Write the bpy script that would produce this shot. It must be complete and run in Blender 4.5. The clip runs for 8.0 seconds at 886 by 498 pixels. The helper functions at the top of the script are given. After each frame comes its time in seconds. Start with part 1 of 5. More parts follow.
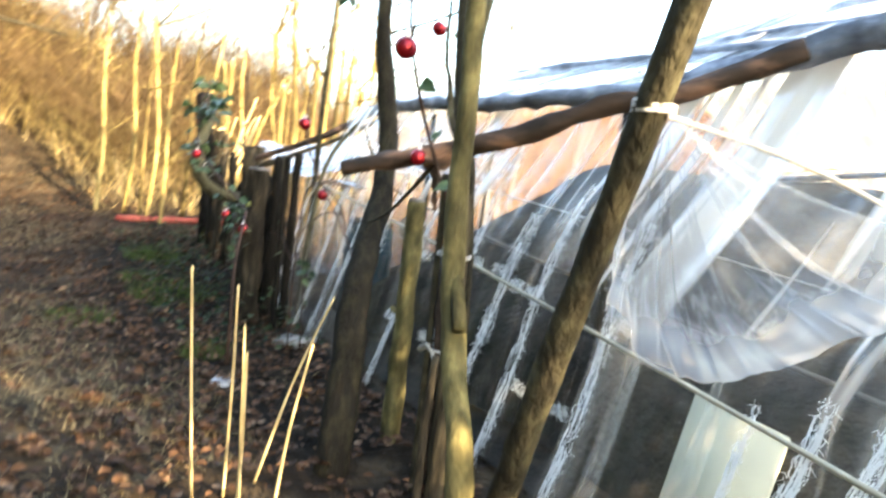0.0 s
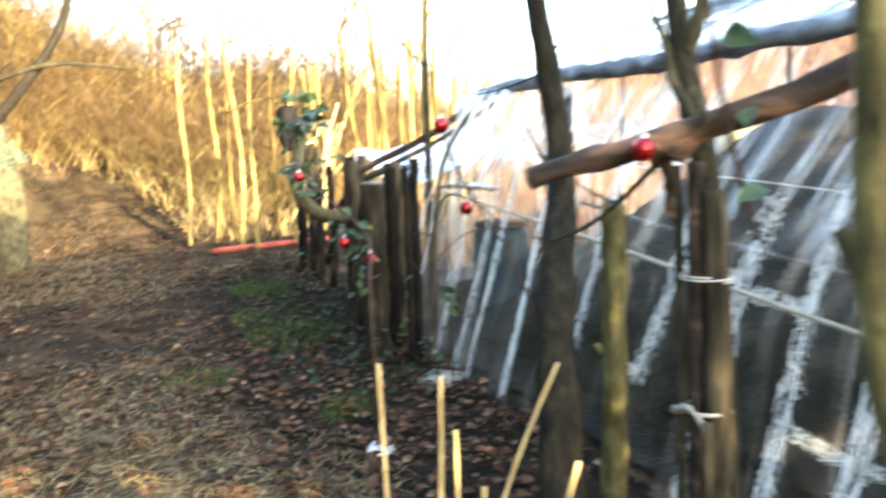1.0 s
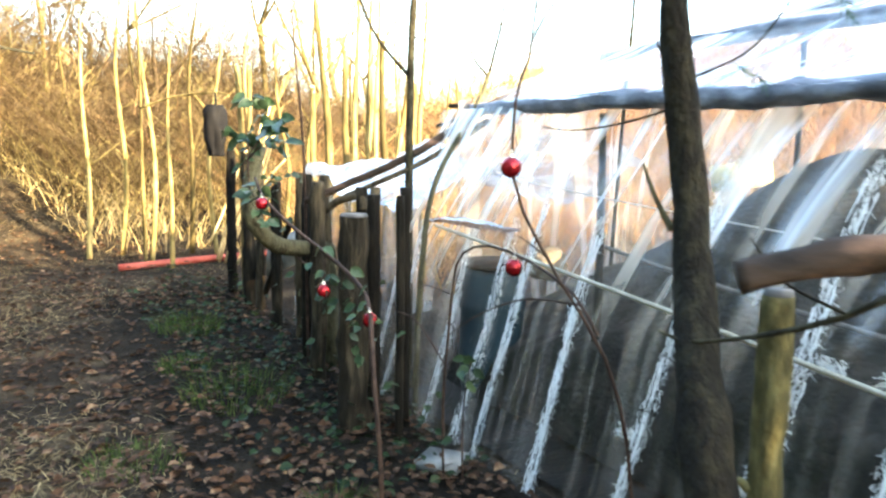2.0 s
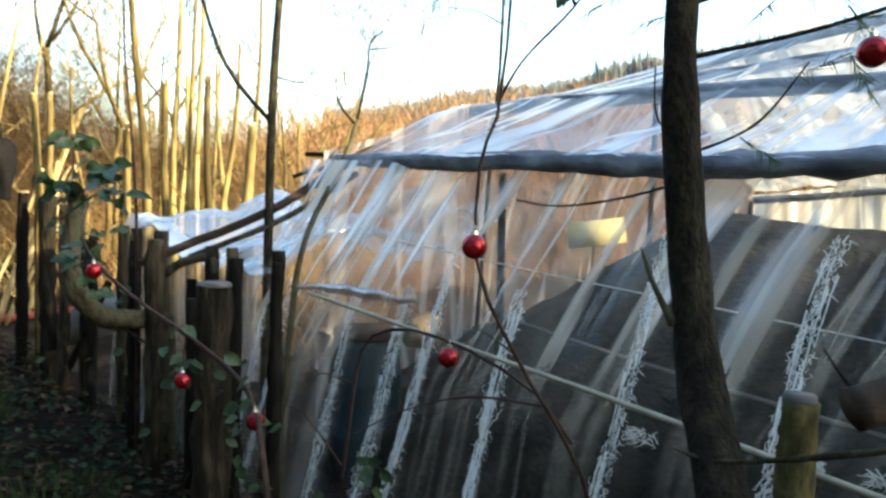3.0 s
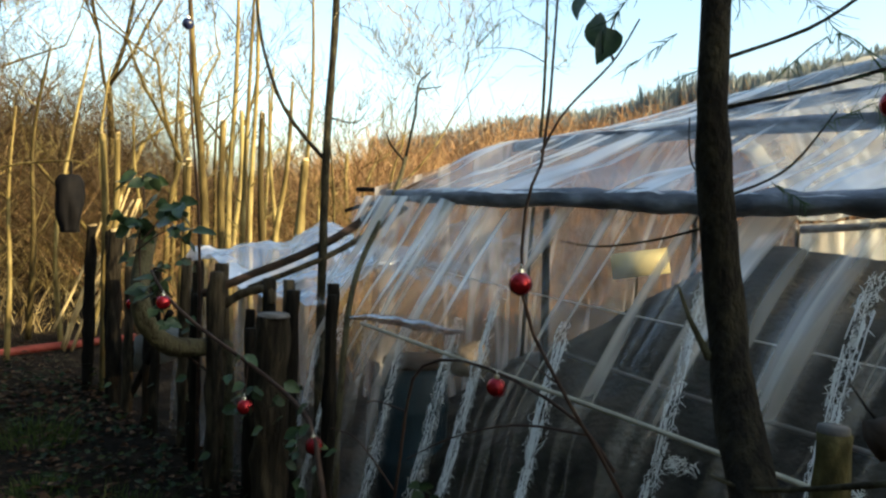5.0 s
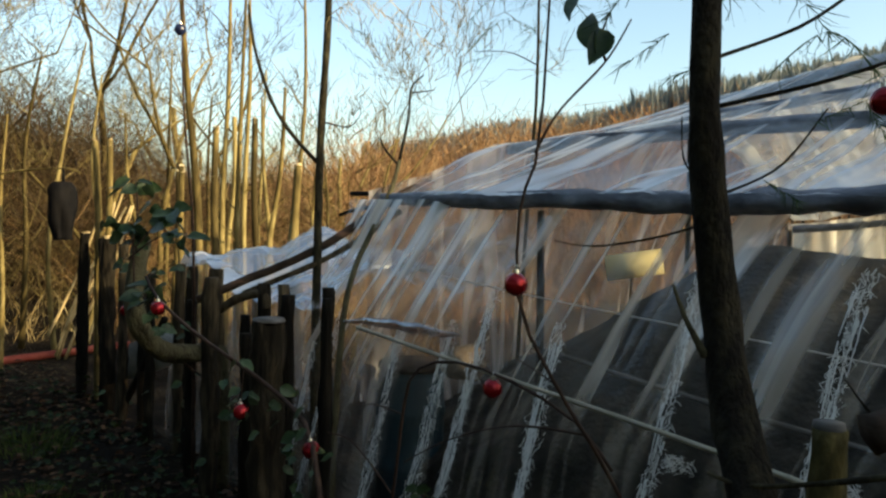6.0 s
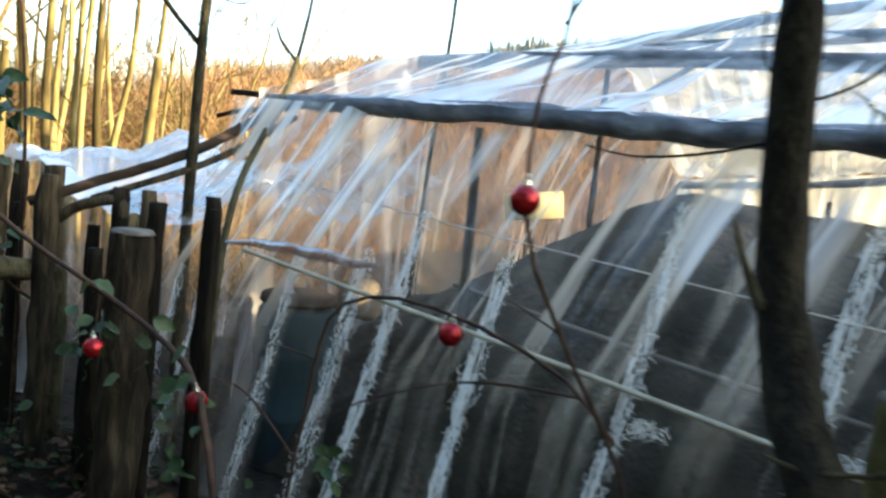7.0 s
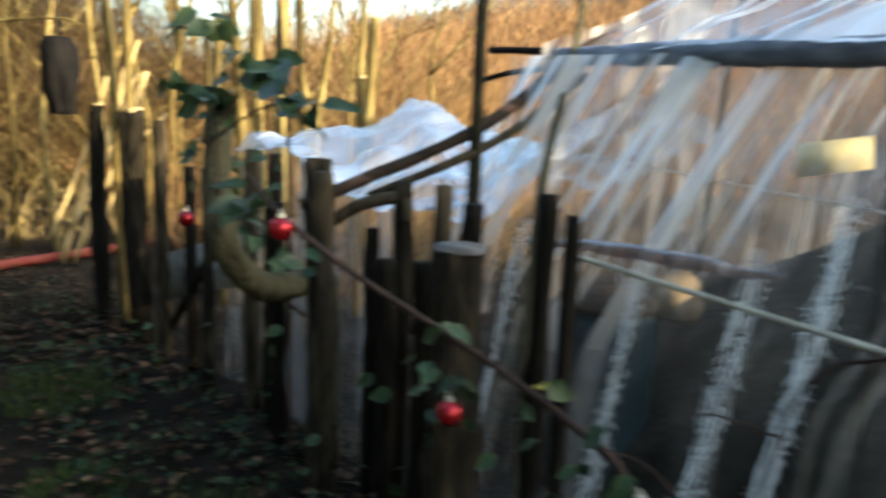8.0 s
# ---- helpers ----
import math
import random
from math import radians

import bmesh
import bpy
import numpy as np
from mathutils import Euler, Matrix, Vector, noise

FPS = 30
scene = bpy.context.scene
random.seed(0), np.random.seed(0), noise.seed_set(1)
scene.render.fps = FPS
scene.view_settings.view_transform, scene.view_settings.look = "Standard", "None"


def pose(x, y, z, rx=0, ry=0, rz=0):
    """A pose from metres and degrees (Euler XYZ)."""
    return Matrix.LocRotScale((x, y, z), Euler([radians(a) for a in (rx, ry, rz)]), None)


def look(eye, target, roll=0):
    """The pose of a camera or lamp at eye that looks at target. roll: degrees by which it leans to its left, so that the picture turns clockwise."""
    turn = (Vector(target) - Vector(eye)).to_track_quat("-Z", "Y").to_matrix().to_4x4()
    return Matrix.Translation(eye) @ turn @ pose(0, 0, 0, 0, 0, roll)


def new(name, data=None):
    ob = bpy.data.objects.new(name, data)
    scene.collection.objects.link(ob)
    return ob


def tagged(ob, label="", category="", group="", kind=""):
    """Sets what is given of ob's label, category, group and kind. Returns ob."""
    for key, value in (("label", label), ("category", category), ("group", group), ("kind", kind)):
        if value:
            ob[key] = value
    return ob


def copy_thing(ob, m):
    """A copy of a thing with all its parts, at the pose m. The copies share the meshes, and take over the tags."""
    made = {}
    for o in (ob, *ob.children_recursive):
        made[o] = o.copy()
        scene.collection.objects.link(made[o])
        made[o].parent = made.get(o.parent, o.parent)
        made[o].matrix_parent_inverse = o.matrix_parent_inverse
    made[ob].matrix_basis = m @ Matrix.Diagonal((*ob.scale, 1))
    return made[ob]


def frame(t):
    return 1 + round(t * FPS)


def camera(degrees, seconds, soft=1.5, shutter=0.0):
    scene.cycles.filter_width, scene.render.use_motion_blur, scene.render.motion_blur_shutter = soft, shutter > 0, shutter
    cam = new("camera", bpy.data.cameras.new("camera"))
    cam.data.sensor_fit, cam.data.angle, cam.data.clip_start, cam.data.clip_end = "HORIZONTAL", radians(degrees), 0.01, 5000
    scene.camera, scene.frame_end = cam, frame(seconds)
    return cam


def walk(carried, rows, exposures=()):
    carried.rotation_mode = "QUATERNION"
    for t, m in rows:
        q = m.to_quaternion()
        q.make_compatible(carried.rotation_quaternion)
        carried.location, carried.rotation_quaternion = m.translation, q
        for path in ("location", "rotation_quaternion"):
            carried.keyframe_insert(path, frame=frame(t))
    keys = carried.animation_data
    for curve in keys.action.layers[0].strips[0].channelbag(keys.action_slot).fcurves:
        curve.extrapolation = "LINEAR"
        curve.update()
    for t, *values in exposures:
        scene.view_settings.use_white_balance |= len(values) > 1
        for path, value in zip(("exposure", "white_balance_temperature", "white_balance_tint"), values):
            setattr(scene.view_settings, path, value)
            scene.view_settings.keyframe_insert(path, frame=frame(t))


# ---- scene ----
cam = camera(62.5, 8.0, soft=2.4, shutter=0.4)
PATH = [
    (0, (2.118, 0.482, 1.144), (0.384, 1.453, 0.922), 7.1),
    (0.2, (2.050, 0.419, 1.195), (0.359, 1.470, 1.003), 3.4),
    (0.4, (1.887, 0.443, 1.216), (0.169, 1.397, 0.842), -1.1),
    (0.5, (1.827, 0.451, 1.209), (0.108, 1.385, 0.796), -1.4),
    (0.8, (1.447, 0.511, 1.149), (-0.346, 1.349, 0.861), -2.1),
    (1, (1.305, 0.454, 1.195), (-0.514, 1.232, 0.909), -1.9),
    (1.2, (1.131, 0.421, 1.197), (-0.730, 1.070, 0.857), -0.9),
    (1.5, (0.805, 0.420, 1.195), (-0.956, 1.348, 0.998), 2.0),
    (1.7, (0.643, 0.375, 1.253), (-1.073, 1.369, 0.994), 1.1),
    (2.8, (-0.041, 0.287, 1.373), (-1.528, 1.609, 1.172), 2.2),
    (3, (-0.118, 0.272, 1.386), (-1.474, 1.734, 1.223), 2.4),
    (3.5, (-0.141, 0.221, 1.411), (-1.457, 1.713, 1.195), 3.6),
    (4, (-0.083, 0.177, 1.420), (-1.481, 1.597, 1.252), 3.0),
    (4.5, (-0.041, 0.171, 1.422), (-1.484, 1.551, 1.314), 2.4),
    (6, (-0.039, 0.165, 1.414), (-1.474, 1.556, 1.332), 1.5),
    (6.2, (-0.047, 0.227, 1.372), (-1.441, 1.652, 1.203), 1.9),
    (6.5, (-0.156, 0.249, 1.320), (-1.417, 1.764, 0.984), 6.0),
    (6.8, (-0.350, 0.298, 1.303), (-1.586, 1.836, 0.978), 7.4),
    (7, (-0.571, 0.343, 1.296), (-1.664, 2.005, 1.082), 6.9),
    (7.2, (-0.721, 0.356, 1.315), (-1.834, 1.998, 1.056), 5.6),
    (7.5, (-0.977, 0.382, 1.301), (-2.230, 1.916, 1.023), 3.4),
    (7.8, (-1.264, 0.437, 1.320), (-2.527, 1.949, 0.974), 3.6),
    (8, (-1.451, 0.430, 1.336), (-2.820, 1.834, 0.941), 2.3),
]
walk(cam, [(t, look(e, g, r)) for t, e, g, r in PATH], exposures=[(0, 3.75, 6900, 6), (0.5, 3.8, 7000, 6), (1.0, 4.0, 6800, 4), (1.7, 4.2, 6600, 2), (2.8, 2.45, 6450, 0), (3.5, 2.45, 6450, 0), (4.0, 2.45, 6500, 0), (4.5, 2.0, 6650, 0), (4.8, 1.75, 6700, 0), (6.0, 1.15, 7000, 0), (6.5, 1.8, 6600, 0), (7.0, 2.65, 6500, 0), (7.5, 2.2, 6550, 0), (8.0, 2.35, 6600, 0)])

# ---------------------------------------------------------------- sky and sun
SUN = Vector((0.92, 0.38, 0.33)).normalized()
world = bpy.data.worlds.new("world")
scene.world = world
world.use_nodes = True
wn = world.node_tree.nodes
sky = wn.new("ShaderNodeTexSky")
sky.sky_type = 'NISHITA'
sky.sun_disc = False
sky.sun_elevation = radians(20)
sky.sun_rotation = radians(67.5)
sky.air_density, sky.dust_density, sky.ozone_density = 1.0, 2.0, 1.0
world.node_tree.links.new(sky.outputs[0], wn["Background"].inputs[0])
wn["Background"].inputs[1].default_value = 0.15
sun = new("sun", bpy.data.lights.new("sun", 'SUN'))
sun.data.energy, sun.data.angle, sun.data.color = 3.6, radians(0.7), (1.0, 0.78, 0.5)
sun.matrix_world = look(SUN * 40, (0, 0, 0))


# ---------------------------------------------------------------- materials
def material(name, stops, scale=(1, 1, 1), noise_scale=8.0, rough=0.8, bump=0.4, bump_scale=40.0, metal=0.0,
             detail=6.0, per="", spec=0.1, dist=0.01, second=0.25):
    """Noise-driven colours between the stops, fine relief, and a second larger stain."""
    m = bpy.data.materials.new(name)
    m.use_nodes = True
    n, l = m.node_tree.nodes, m.node_tree.links
    bsdf = n["Principled BSDF"]
    bsdf.inputs["Roughness"].default_value = rough
    bsdf.inputs["Metallic"].default_value = metal
    bsdf.inputs["Specular IOR Level"].default_value = spec
    tc, mp = n.new("ShaderNodeTexCoord"), n.new("ShaderNodeMapping")
    mp.inputs["Scale"].default_value = scale
    l.new(tc.outputs["Object"], mp.inputs[0])
    tx = n.new("ShaderNodeTexNoise")
    tx.inputs["Scale"].default_value, tx.inputs["Detail"].default_value = noise_scale, detail
    l.new(mp.outputs[0], tx.inputs[0])
    ramp = n.new("ShaderNodeValToRGB")
    els = ramp.color_ramp.elements
    while len(els) < len(stops):
        els.new(0.5)
    for e, (p, c) in zip(els, stops):
        e.position, e.color = p, (*c, 1)
    fac = tx.outputs[0]
    if per:
        src = n.new("ShaderNodeObjectInfo" if per == "object" else "ShaderNodeNewGeometry")
        out = src.outputs["Random" if per == "object" else "Random Per Island"]
        mix = n.new("ShaderNodeMath")
        mix.operation = 'MULTIPLY_ADD'
        mix.inputs[1].default_value, mix.inputs[2].default_value = 0.5, -0.25
        l.new(out, mix.inputs[0])
        add = n.new("ShaderNodeMath")
        l.new(mix.outputs[0], add.inputs[0])
        l.new(fac, add.inputs[1])
        fac = add.outputs[0]
    l.new(fac, ramp.inputs[0])
    big = n.new("ShaderNodeTexNoise")
    big.inputs["Scale"].default_value = noise_scale * 0.17
    l.new(tc.outputs["Object"], big.inputs[0])
    mul = n.new("ShaderNodeMix")
    mul.data_type, mul.blend_type = 'RGBA', 'OVERLAY'
    mul.inputs[0].default_value = second
    l.new(ramp.outputs[0], mul.inputs[6])
    l.new(big.outputs[0], mul.inputs[7])
    l.new(mul.outputs[2], bsdf.inputs["Base Color"])
    fine = n.new("ShaderNodeTexNoise")
    fine.inputs["Scale"].default_value, fine.inputs["Detail"].default_value = bump_scale, 8
    l.new(mp.outputs[0], fine.inputs[0])
    bp = n.new("ShaderNodeBump")
    bp.inputs["Strength"].default_value, bp.inputs["Distance"].default_value = bump, dist
    l.new(fine.outputs[0], bp.inputs["Height"])
    l.new(bp.outputs[0], bsdf.inputs["Normal"])
    return m


def thin(name, stops, per="island", rough=0.6, through_light=0.35, noise_scale=30.0):
    """Leaves, blades and twigs: some light passes through."""
    m = material(name, stops, noise_scale=noise_scale, rough=rough, per=per, bump=0.2)
    n, l = m.node_tree.nodes, m.node_tree.links
    tr = n.new("ShaderNodeBsdfTranslucent")
    src = n["Principled BSDF"].inputs["Base Color"].links[0].from_socket
    l.new(src, tr.inputs[0])
    mx = n.new("ShaderNodeMixShader")
    mx.inputs[0].default_value = through_light
    l.new(n["Principled BSDF"].outputs[0], mx.inputs[1])
    l.new(tr.outputs[0], mx.inputs[2])
    l.new(mx.outputs[0], n["Material Output"].inputs[0])
    return m


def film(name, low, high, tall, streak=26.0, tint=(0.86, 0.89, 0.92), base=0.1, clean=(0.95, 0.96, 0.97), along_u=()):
    """Clear polythene: clear where it is clean, milky in the wrinkles and in painted haze. UV is in metres, v up the
    slope;
    the painted haze grows from low at the foot to high at the height tall; along_u gives its share at distances along
    the sheet."""
    m = bpy.data.materials.new(name)
    m.use_nodes = True
    n, l = m.node_tree.nodes, m.node_tree.links
    n.remove(n["Principled BSDF"])
    uv, mp = n.new("ShaderNodeUVMap"), n.new("ShaderNodeMapping")
    mp.inputs["Scale"].default_value = (streak, 1.1, 1)
    l.new(uv.outputs[0], mp.inputs[0])
    a = n.new("ShaderNodeTexNoise")
    a.inputs["Scale"].default_value, a.inputs["Detail"].default_value, a.inputs["Distortion"].default_value = 1.0, 5.0, 0.3
    l.new(mp.outputs[0], a.inputs[0])
    r = n.new("ShaderNodeValToRGB")
    r.color_ramp.elements[0].position, r.color_ramp.elements[1].position = 0.5, 0.68
    l.new(a.outputs[0], r.inputs[0])
    mq = n.new("ShaderNodeMapping")
    mq.inputs["Scale"].default_value = (streak * 0.36, 0.3, 1)
    mq.inputs["Location"].default_value = (3.7, 1.3, 2.0)
    l.new(uv.outputs[0], mq.inputs[0])
    wide = n.new("ShaderNodeTexNoise")
    wide.inputs["Scale"].default_value, wide.inputs["Detail"].default_value = 1.0, 3.0
    l.new(mq.outputs[0], wide.inputs[0])
    rw = n.new("ShaderNodeValToRGB")
    rw.color_ramp.elements[0].position, rw.color_ramp.elements[1].position = 0.54, 0.61
    l.new(wide.outputs[0], rw.inputs[0])
    b = n.new("ShaderNodeTexNoise")
    b.inputs["Scale"].default_value, b.inputs["Detail"].default_value = 2.2, 4.0
    l.new(uv.outputs[0], b.inputs[0])
    rb = n.new("ShaderNodeValToRGB")
    rb.color_ramp.elements[0].position, rb.color_ramp.elements[1].position = 0.35, 0.7
    l.new(b.outputs[0], rb.inputs[0])
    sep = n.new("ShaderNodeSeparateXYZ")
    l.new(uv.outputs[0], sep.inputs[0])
    # haze painted by height: from low at the foot to high at tall
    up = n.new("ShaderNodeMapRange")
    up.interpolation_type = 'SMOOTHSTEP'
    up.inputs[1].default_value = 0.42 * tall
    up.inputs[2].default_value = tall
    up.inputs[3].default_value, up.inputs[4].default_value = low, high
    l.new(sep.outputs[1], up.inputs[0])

    def sums(op, x, y):
        q = n.new("ShaderNodeMath")
        q.operation, q.use_clamp = op, True
        for i, v in enumerate((x, y)):
            if isinstance(v, float):
                q.inputs[i].default_value = v
            else:
                l.new(v, q.inputs[i])
        return q.outputs[0]
    fold = n.new("ShaderNodeTexNoise")
    fold.inputs["Scale"].default_value, fold.inputs["Detail"].default_value = 1.0, 2.0
    mf = n.new("ShaderNodeMapping")
    mf.inputs["Scale"].default_value = (streak * 0.45, 0.25, 1)
    mf.inputs["Location"].default_value = (9.1, 4.3, 0.5)
    l.new(uv.outputs[0], mf.inputs[0])
    l.new(mf.outputs[0], fold.inputs[0])
    rf = n.new("ShaderNodeValToRGB")
    rf.color_ramp.elements[0].position, rf.color_ramp.elements[1].position = 0.455, 0.5
    rf.color_ramp.elements.new(0.53).color = (0, 0, 0, 1)
    rf.color_ramp.elements[1].color = (1, 1, 1, 1)
    l.new(fold.outputs[0], rf.inputs[0])
    cloud = sums('ADD', sums('ADD', sums('MULTIPLY', r.outputs[0], 0.16), sums('MULTIPLY', rw.outputs[0], 0.62)), sums('ADD', sums('MULTIPLY', rb.outputs[0], 0.1), sums('MULTIPLY', rf.outputs[0], 0.75)))
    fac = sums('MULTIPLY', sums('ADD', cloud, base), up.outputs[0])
    # share of the painted haze along the sheet
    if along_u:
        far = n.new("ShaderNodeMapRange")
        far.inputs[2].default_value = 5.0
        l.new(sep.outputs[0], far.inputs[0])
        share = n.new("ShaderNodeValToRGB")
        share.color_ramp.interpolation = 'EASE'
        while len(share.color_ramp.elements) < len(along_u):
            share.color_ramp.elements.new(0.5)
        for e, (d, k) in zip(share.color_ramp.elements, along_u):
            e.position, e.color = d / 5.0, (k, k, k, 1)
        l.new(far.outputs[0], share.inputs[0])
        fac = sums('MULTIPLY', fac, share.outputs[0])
    milk, tl, mm = n.new("ShaderNodeBsdfDiffuse"), n.new("ShaderNodeBsdfTranslucent"), n.new("ShaderNodeMixShader")
    milk.inputs[0].default_value = tl.inputs[0].default_value = (*tint, 1)
    mm.inputs[0].default_value = 0.5
    l.new(milk.outputs[0], mm.inputs[1])
    l.new(tl.outputs[0], mm.inputs[2])
    clear = n.new("ShaderNodeBsdfTransparent")
    clear.inputs[0].default_value = (*clean, 1)
    body = n.new("ShaderNodeMixShader")
    l.new(fac, body.inputs[0])
    l.new(clear.outputs[0], body.inputs[1])
    l.new(mm.outputs[0], body.inputs[2])
    gl = n.new("ShaderNodeBsdfGlossy")
    gl.inputs["Roughness"].default_value = 0.13
    gl.inputs[0].default_value = (0.9, 0.95, 1, 1)
    bp = n.new("ShaderNodeBump")
    bp.inputs["Strength"].default_value, bp.inputs["Distance"].default_value = 0.7, 0.02
    l.new(a.outputs[0], bp.inputs["Height"])
    for q in (milk, tl, gl):
        l.new(bp.outputs[0], q.inputs["Normal"])
    lw = n.new("ShaderNodeLayerWeight")
    lw.inputs[0].default_value = 0.25
    l.new(bp.outputs[0], lw.inputs["Normal"])
    g = sums('ADD', sums('MULTIPLY', lw.outputs["Fresnel"], 0.3), sums('ADD', sums('MULTIPLY', fac, 0.16), 0.008))
    last = n.new("ShaderNodeMixShader")
    l.new(g, last.inputs[0])
    l.new(body.outputs[0], last.inputs[1])
    l.new(gl.outputs[0], last.inputs[2])
    l.new(last.outputs[0], n["Material Output"].inputs[0])
    return m


BARK = material("bark", [(0.3, (0.014, 0.012, 0.009)), (0.55, (0.032, 0.028, 0.017)), (0.75, (0.07, 0.064, 0.037))],
                (1, 1, 0.55), 26, 0.9, 1.0, 70, per="object", dist=0.014, second=0.55)
BARK_GREEN = material("bark_green", [(0.3, (0.03, 0.027, 0.013)), (0.55, (0.095, 0.08, 0.033)), (0.75, (0.2, 0.168, 0.07))],
                      (1, 1, 0.5), 24, 0.85, 0.8, 60, per="object", dist=0.012, second=0.5)
HAZEL = material("hazel_bark", [(0.3, (0.055, 0.041, 0.016)), (0.55, (0.165, 0.124, 0.046)), (0.75, (0.3, 0.24, 0.1))],
                 (1, 1, 0.3), 14, 0.8, 0.5, 50, per="object")
POLE = material("old_pole_wood", [(0.3, (0.008, 0.0068, 0.005)), (0.56, (0.021, 0.017, 0.0115)), (0.8, (0.075, 0.059, 0.036))],
                (1, 1, 0.2), 26, 0.88, 1.0, 60, per="object", dist=0.016, second=0.6)
CUT = material("cut_wood", [(0.3, (0.4, 0.3, 0.16)), (0.7, (0.62, 0.5, 0.3))], noise_scale=40, rough=0.8, per="object")
RAILWOOD = material("peeled_rail", [(0.34, (0.016, 0.012, 0.009)), (0.55, (0.046, 0.031, 0.022)), (0.74, (0.2, 0.112, 0.07))],
                    (0.35, 0.35, 1), 14, 0.75, 0.7, 50, dist=0.008)
# milky blue haze of the film over the poles, painted into the wood
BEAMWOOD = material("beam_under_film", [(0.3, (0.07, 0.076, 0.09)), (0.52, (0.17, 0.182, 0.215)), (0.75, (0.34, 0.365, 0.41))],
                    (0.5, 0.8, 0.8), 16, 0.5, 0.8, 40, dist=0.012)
SOIL = material("soil", [(0.25, (0.008, 0.006, 0.004)), (0.5, (0.022, 0.0155, 0.01)), (0.7, (0.06, 0.044, 0.026))],
                noise_scale=3.2, rough=0.95, bump=1.0, bump_scale=26, dist=0.05, detail=10, second=0.4)
# darker copy of the soil, with the shade by the fence put into its colour
SHADESOIL = material("shade_soil", [(0.25, (0.005, 0.004, 0.003)), (0.5, (0.012, 0.009, 0.006)), (0.75, (0.032, 0.023, 0.014))],
                   noise_scale=7, rough=0.95, bump=1.0, bump_scale=40, dist=0.04, detail=10)
LITTER = thin("leaf_litter", [(0.2, (0.018, 0.0105, 0.0065)), (0.45, (0.05, 0.026, 0.014)), (0.7, (0.095, 0.052, 0.029)), (0.9, (0.22, 0.15, 0.092))], through_light=0.12, rough=0.6)
STRAW = thin("straw", [(0.25, (0.3, 0.21, 0.09)), (0.5, (0.5, 0.37, 0.17)), (0.75, (0.64, 0.52, 0.28))])
PATHSTRAW = thin("path_straw", [(0.25, (0.13, 0.092, 0.044)), (0.5, (0.29, 0.215, 0.108)), (0.75, (0.5, 0.4, 0.22))])
BRUSH = thin("brush_twigs", [(0.25, (0.03, 0.02, 0.011)), (0.5, (0.075, 0.048, 0.025)), (0.75, (0.18, 0.125, 0.062))], through_light=0.1)
BRACKEN = thin("bracken", [(0.25, (0.06, 0.042, 0.016)), (0.5, (0.18, 0.135, 0.052)), (0.75, (0.36, 0.29, 0.125))])
SCRUB = thin("scrub_twigs", [(0.25, (0.12, 0.06, 0.03)), (0.5, (0.27, 0.145, 0.066)), (0.75, (0.42, 0.27, 0.13))], through_light=0.1)
GRASS = thin("grass", [(0.25, (0.026, 0.05, 0.011)), (0.5, (0.055, 0.09, 0.02)), (0.8, (0.12, 0.14, 0.045))])
LEAF = thin("green_leaf", [(0.2, (0.014, 0.03, 0.013)), (0.5, (0.028, 0.054, 0.022)), (0.8, (0.06, 0.09, 0.038))], per="object", rough=0.38, through_light=0.2)
LEAF.node_tree.nodes["Principled BSDF"].inputs["Specular IOR Level"].default_value = 0.25
LEAF_DARK = thin("dark_ivy_leaf", [(0.2, (0.008, 0.016, 0.007)), (0.5, (0.018, 0.034, 0.013)), (0.8, (0.04, 0.05, 0.02))], rough=0.4, through_light=0.15)
YELLOW = thin("yellow_leaf", [(0.2, (0.42, 0.4, 0.08)), (0.8, (0.6, 0.55, 0.16))], rough=0.45)
SHADE_HEDGE = thin("shade_hedge_leaf", [(0.2, (0.02, 0.04, 0.014)), (0.8, (0.06, 0.09, 0.03))], through_light=0.1)
# distance haze is painted into the foliage colour as a pale grey
HAZED_CONIFER = thin("conifer", [(0.2, (0.1, 0.115, 0.11)), (0.5, (0.15, 0.165, 0.155)), (0.8, (0.22, 0.22, 0.19))], through_light=0.05)
NEEDLE = thin("needles", [(0.2, (0.03, 0.06, 0.03)), (0.8, (0.08, 0.12, 0.06))])
CANE = material("rose_cane", [(0.3, (0.018, 0.011, 0.009)), (0.6, (0.05, 0.03, 0.021)), (0.8, (0.09, 0.058, 0.036))], noise_scale=30, rough=0.6, bump=0.3)
STALK = material("dry_stalk", [(0.3, (0.36, 0.27, 0.13)), (0.6, (0.55, 0.43, 0.22)), (0.8, (0.68, 0.56, 0.33))], (1, 1, 0.2), 30, 0.7, 0.3, 60)
RED = material("red_gloss", [(0.3, (0.2, 0.005, 0.01)), (0.7, (0.34, 0.011, 0.017))], noise_scale=20, rough=0.2, bump=0.05, spec=0.6, metal=0.65, second=0.1, per="object")
# near-black blue that paints a bauble as a silhouette against the sky
BACKLIT_GLOSS = material("backlit_dark_gloss", [(0.3, (0.01, 0.014, 0.04)), (0.7, (0.02, 0.026, 0.07))], noise_scale=20, rough=0.25, bump=0.05, spec=0.6, second=0.1)
SILVER = material("silver_cap", [(0.3, (0.6, 0.58, 0.5)), (0.7, (0.8, 0.78, 0.7))], noise_scale=20, rough=0.3, bump=0.05, metal=1.0)
REDPIPE = material("red_pipe", [(0.3, (0.19, 0.034, 0.025)), (0.7, (0.31, 0.085, 0.062))], noise_scale=6, rough=0.5, bump=0.1)
TAPE = material("white_tape", [(0.3, (0.4, 0.37, 0.29)), (0.7, (0.62, 0.58, 0.47))], noise_scale=14, rough=0.6, bump=0.2)
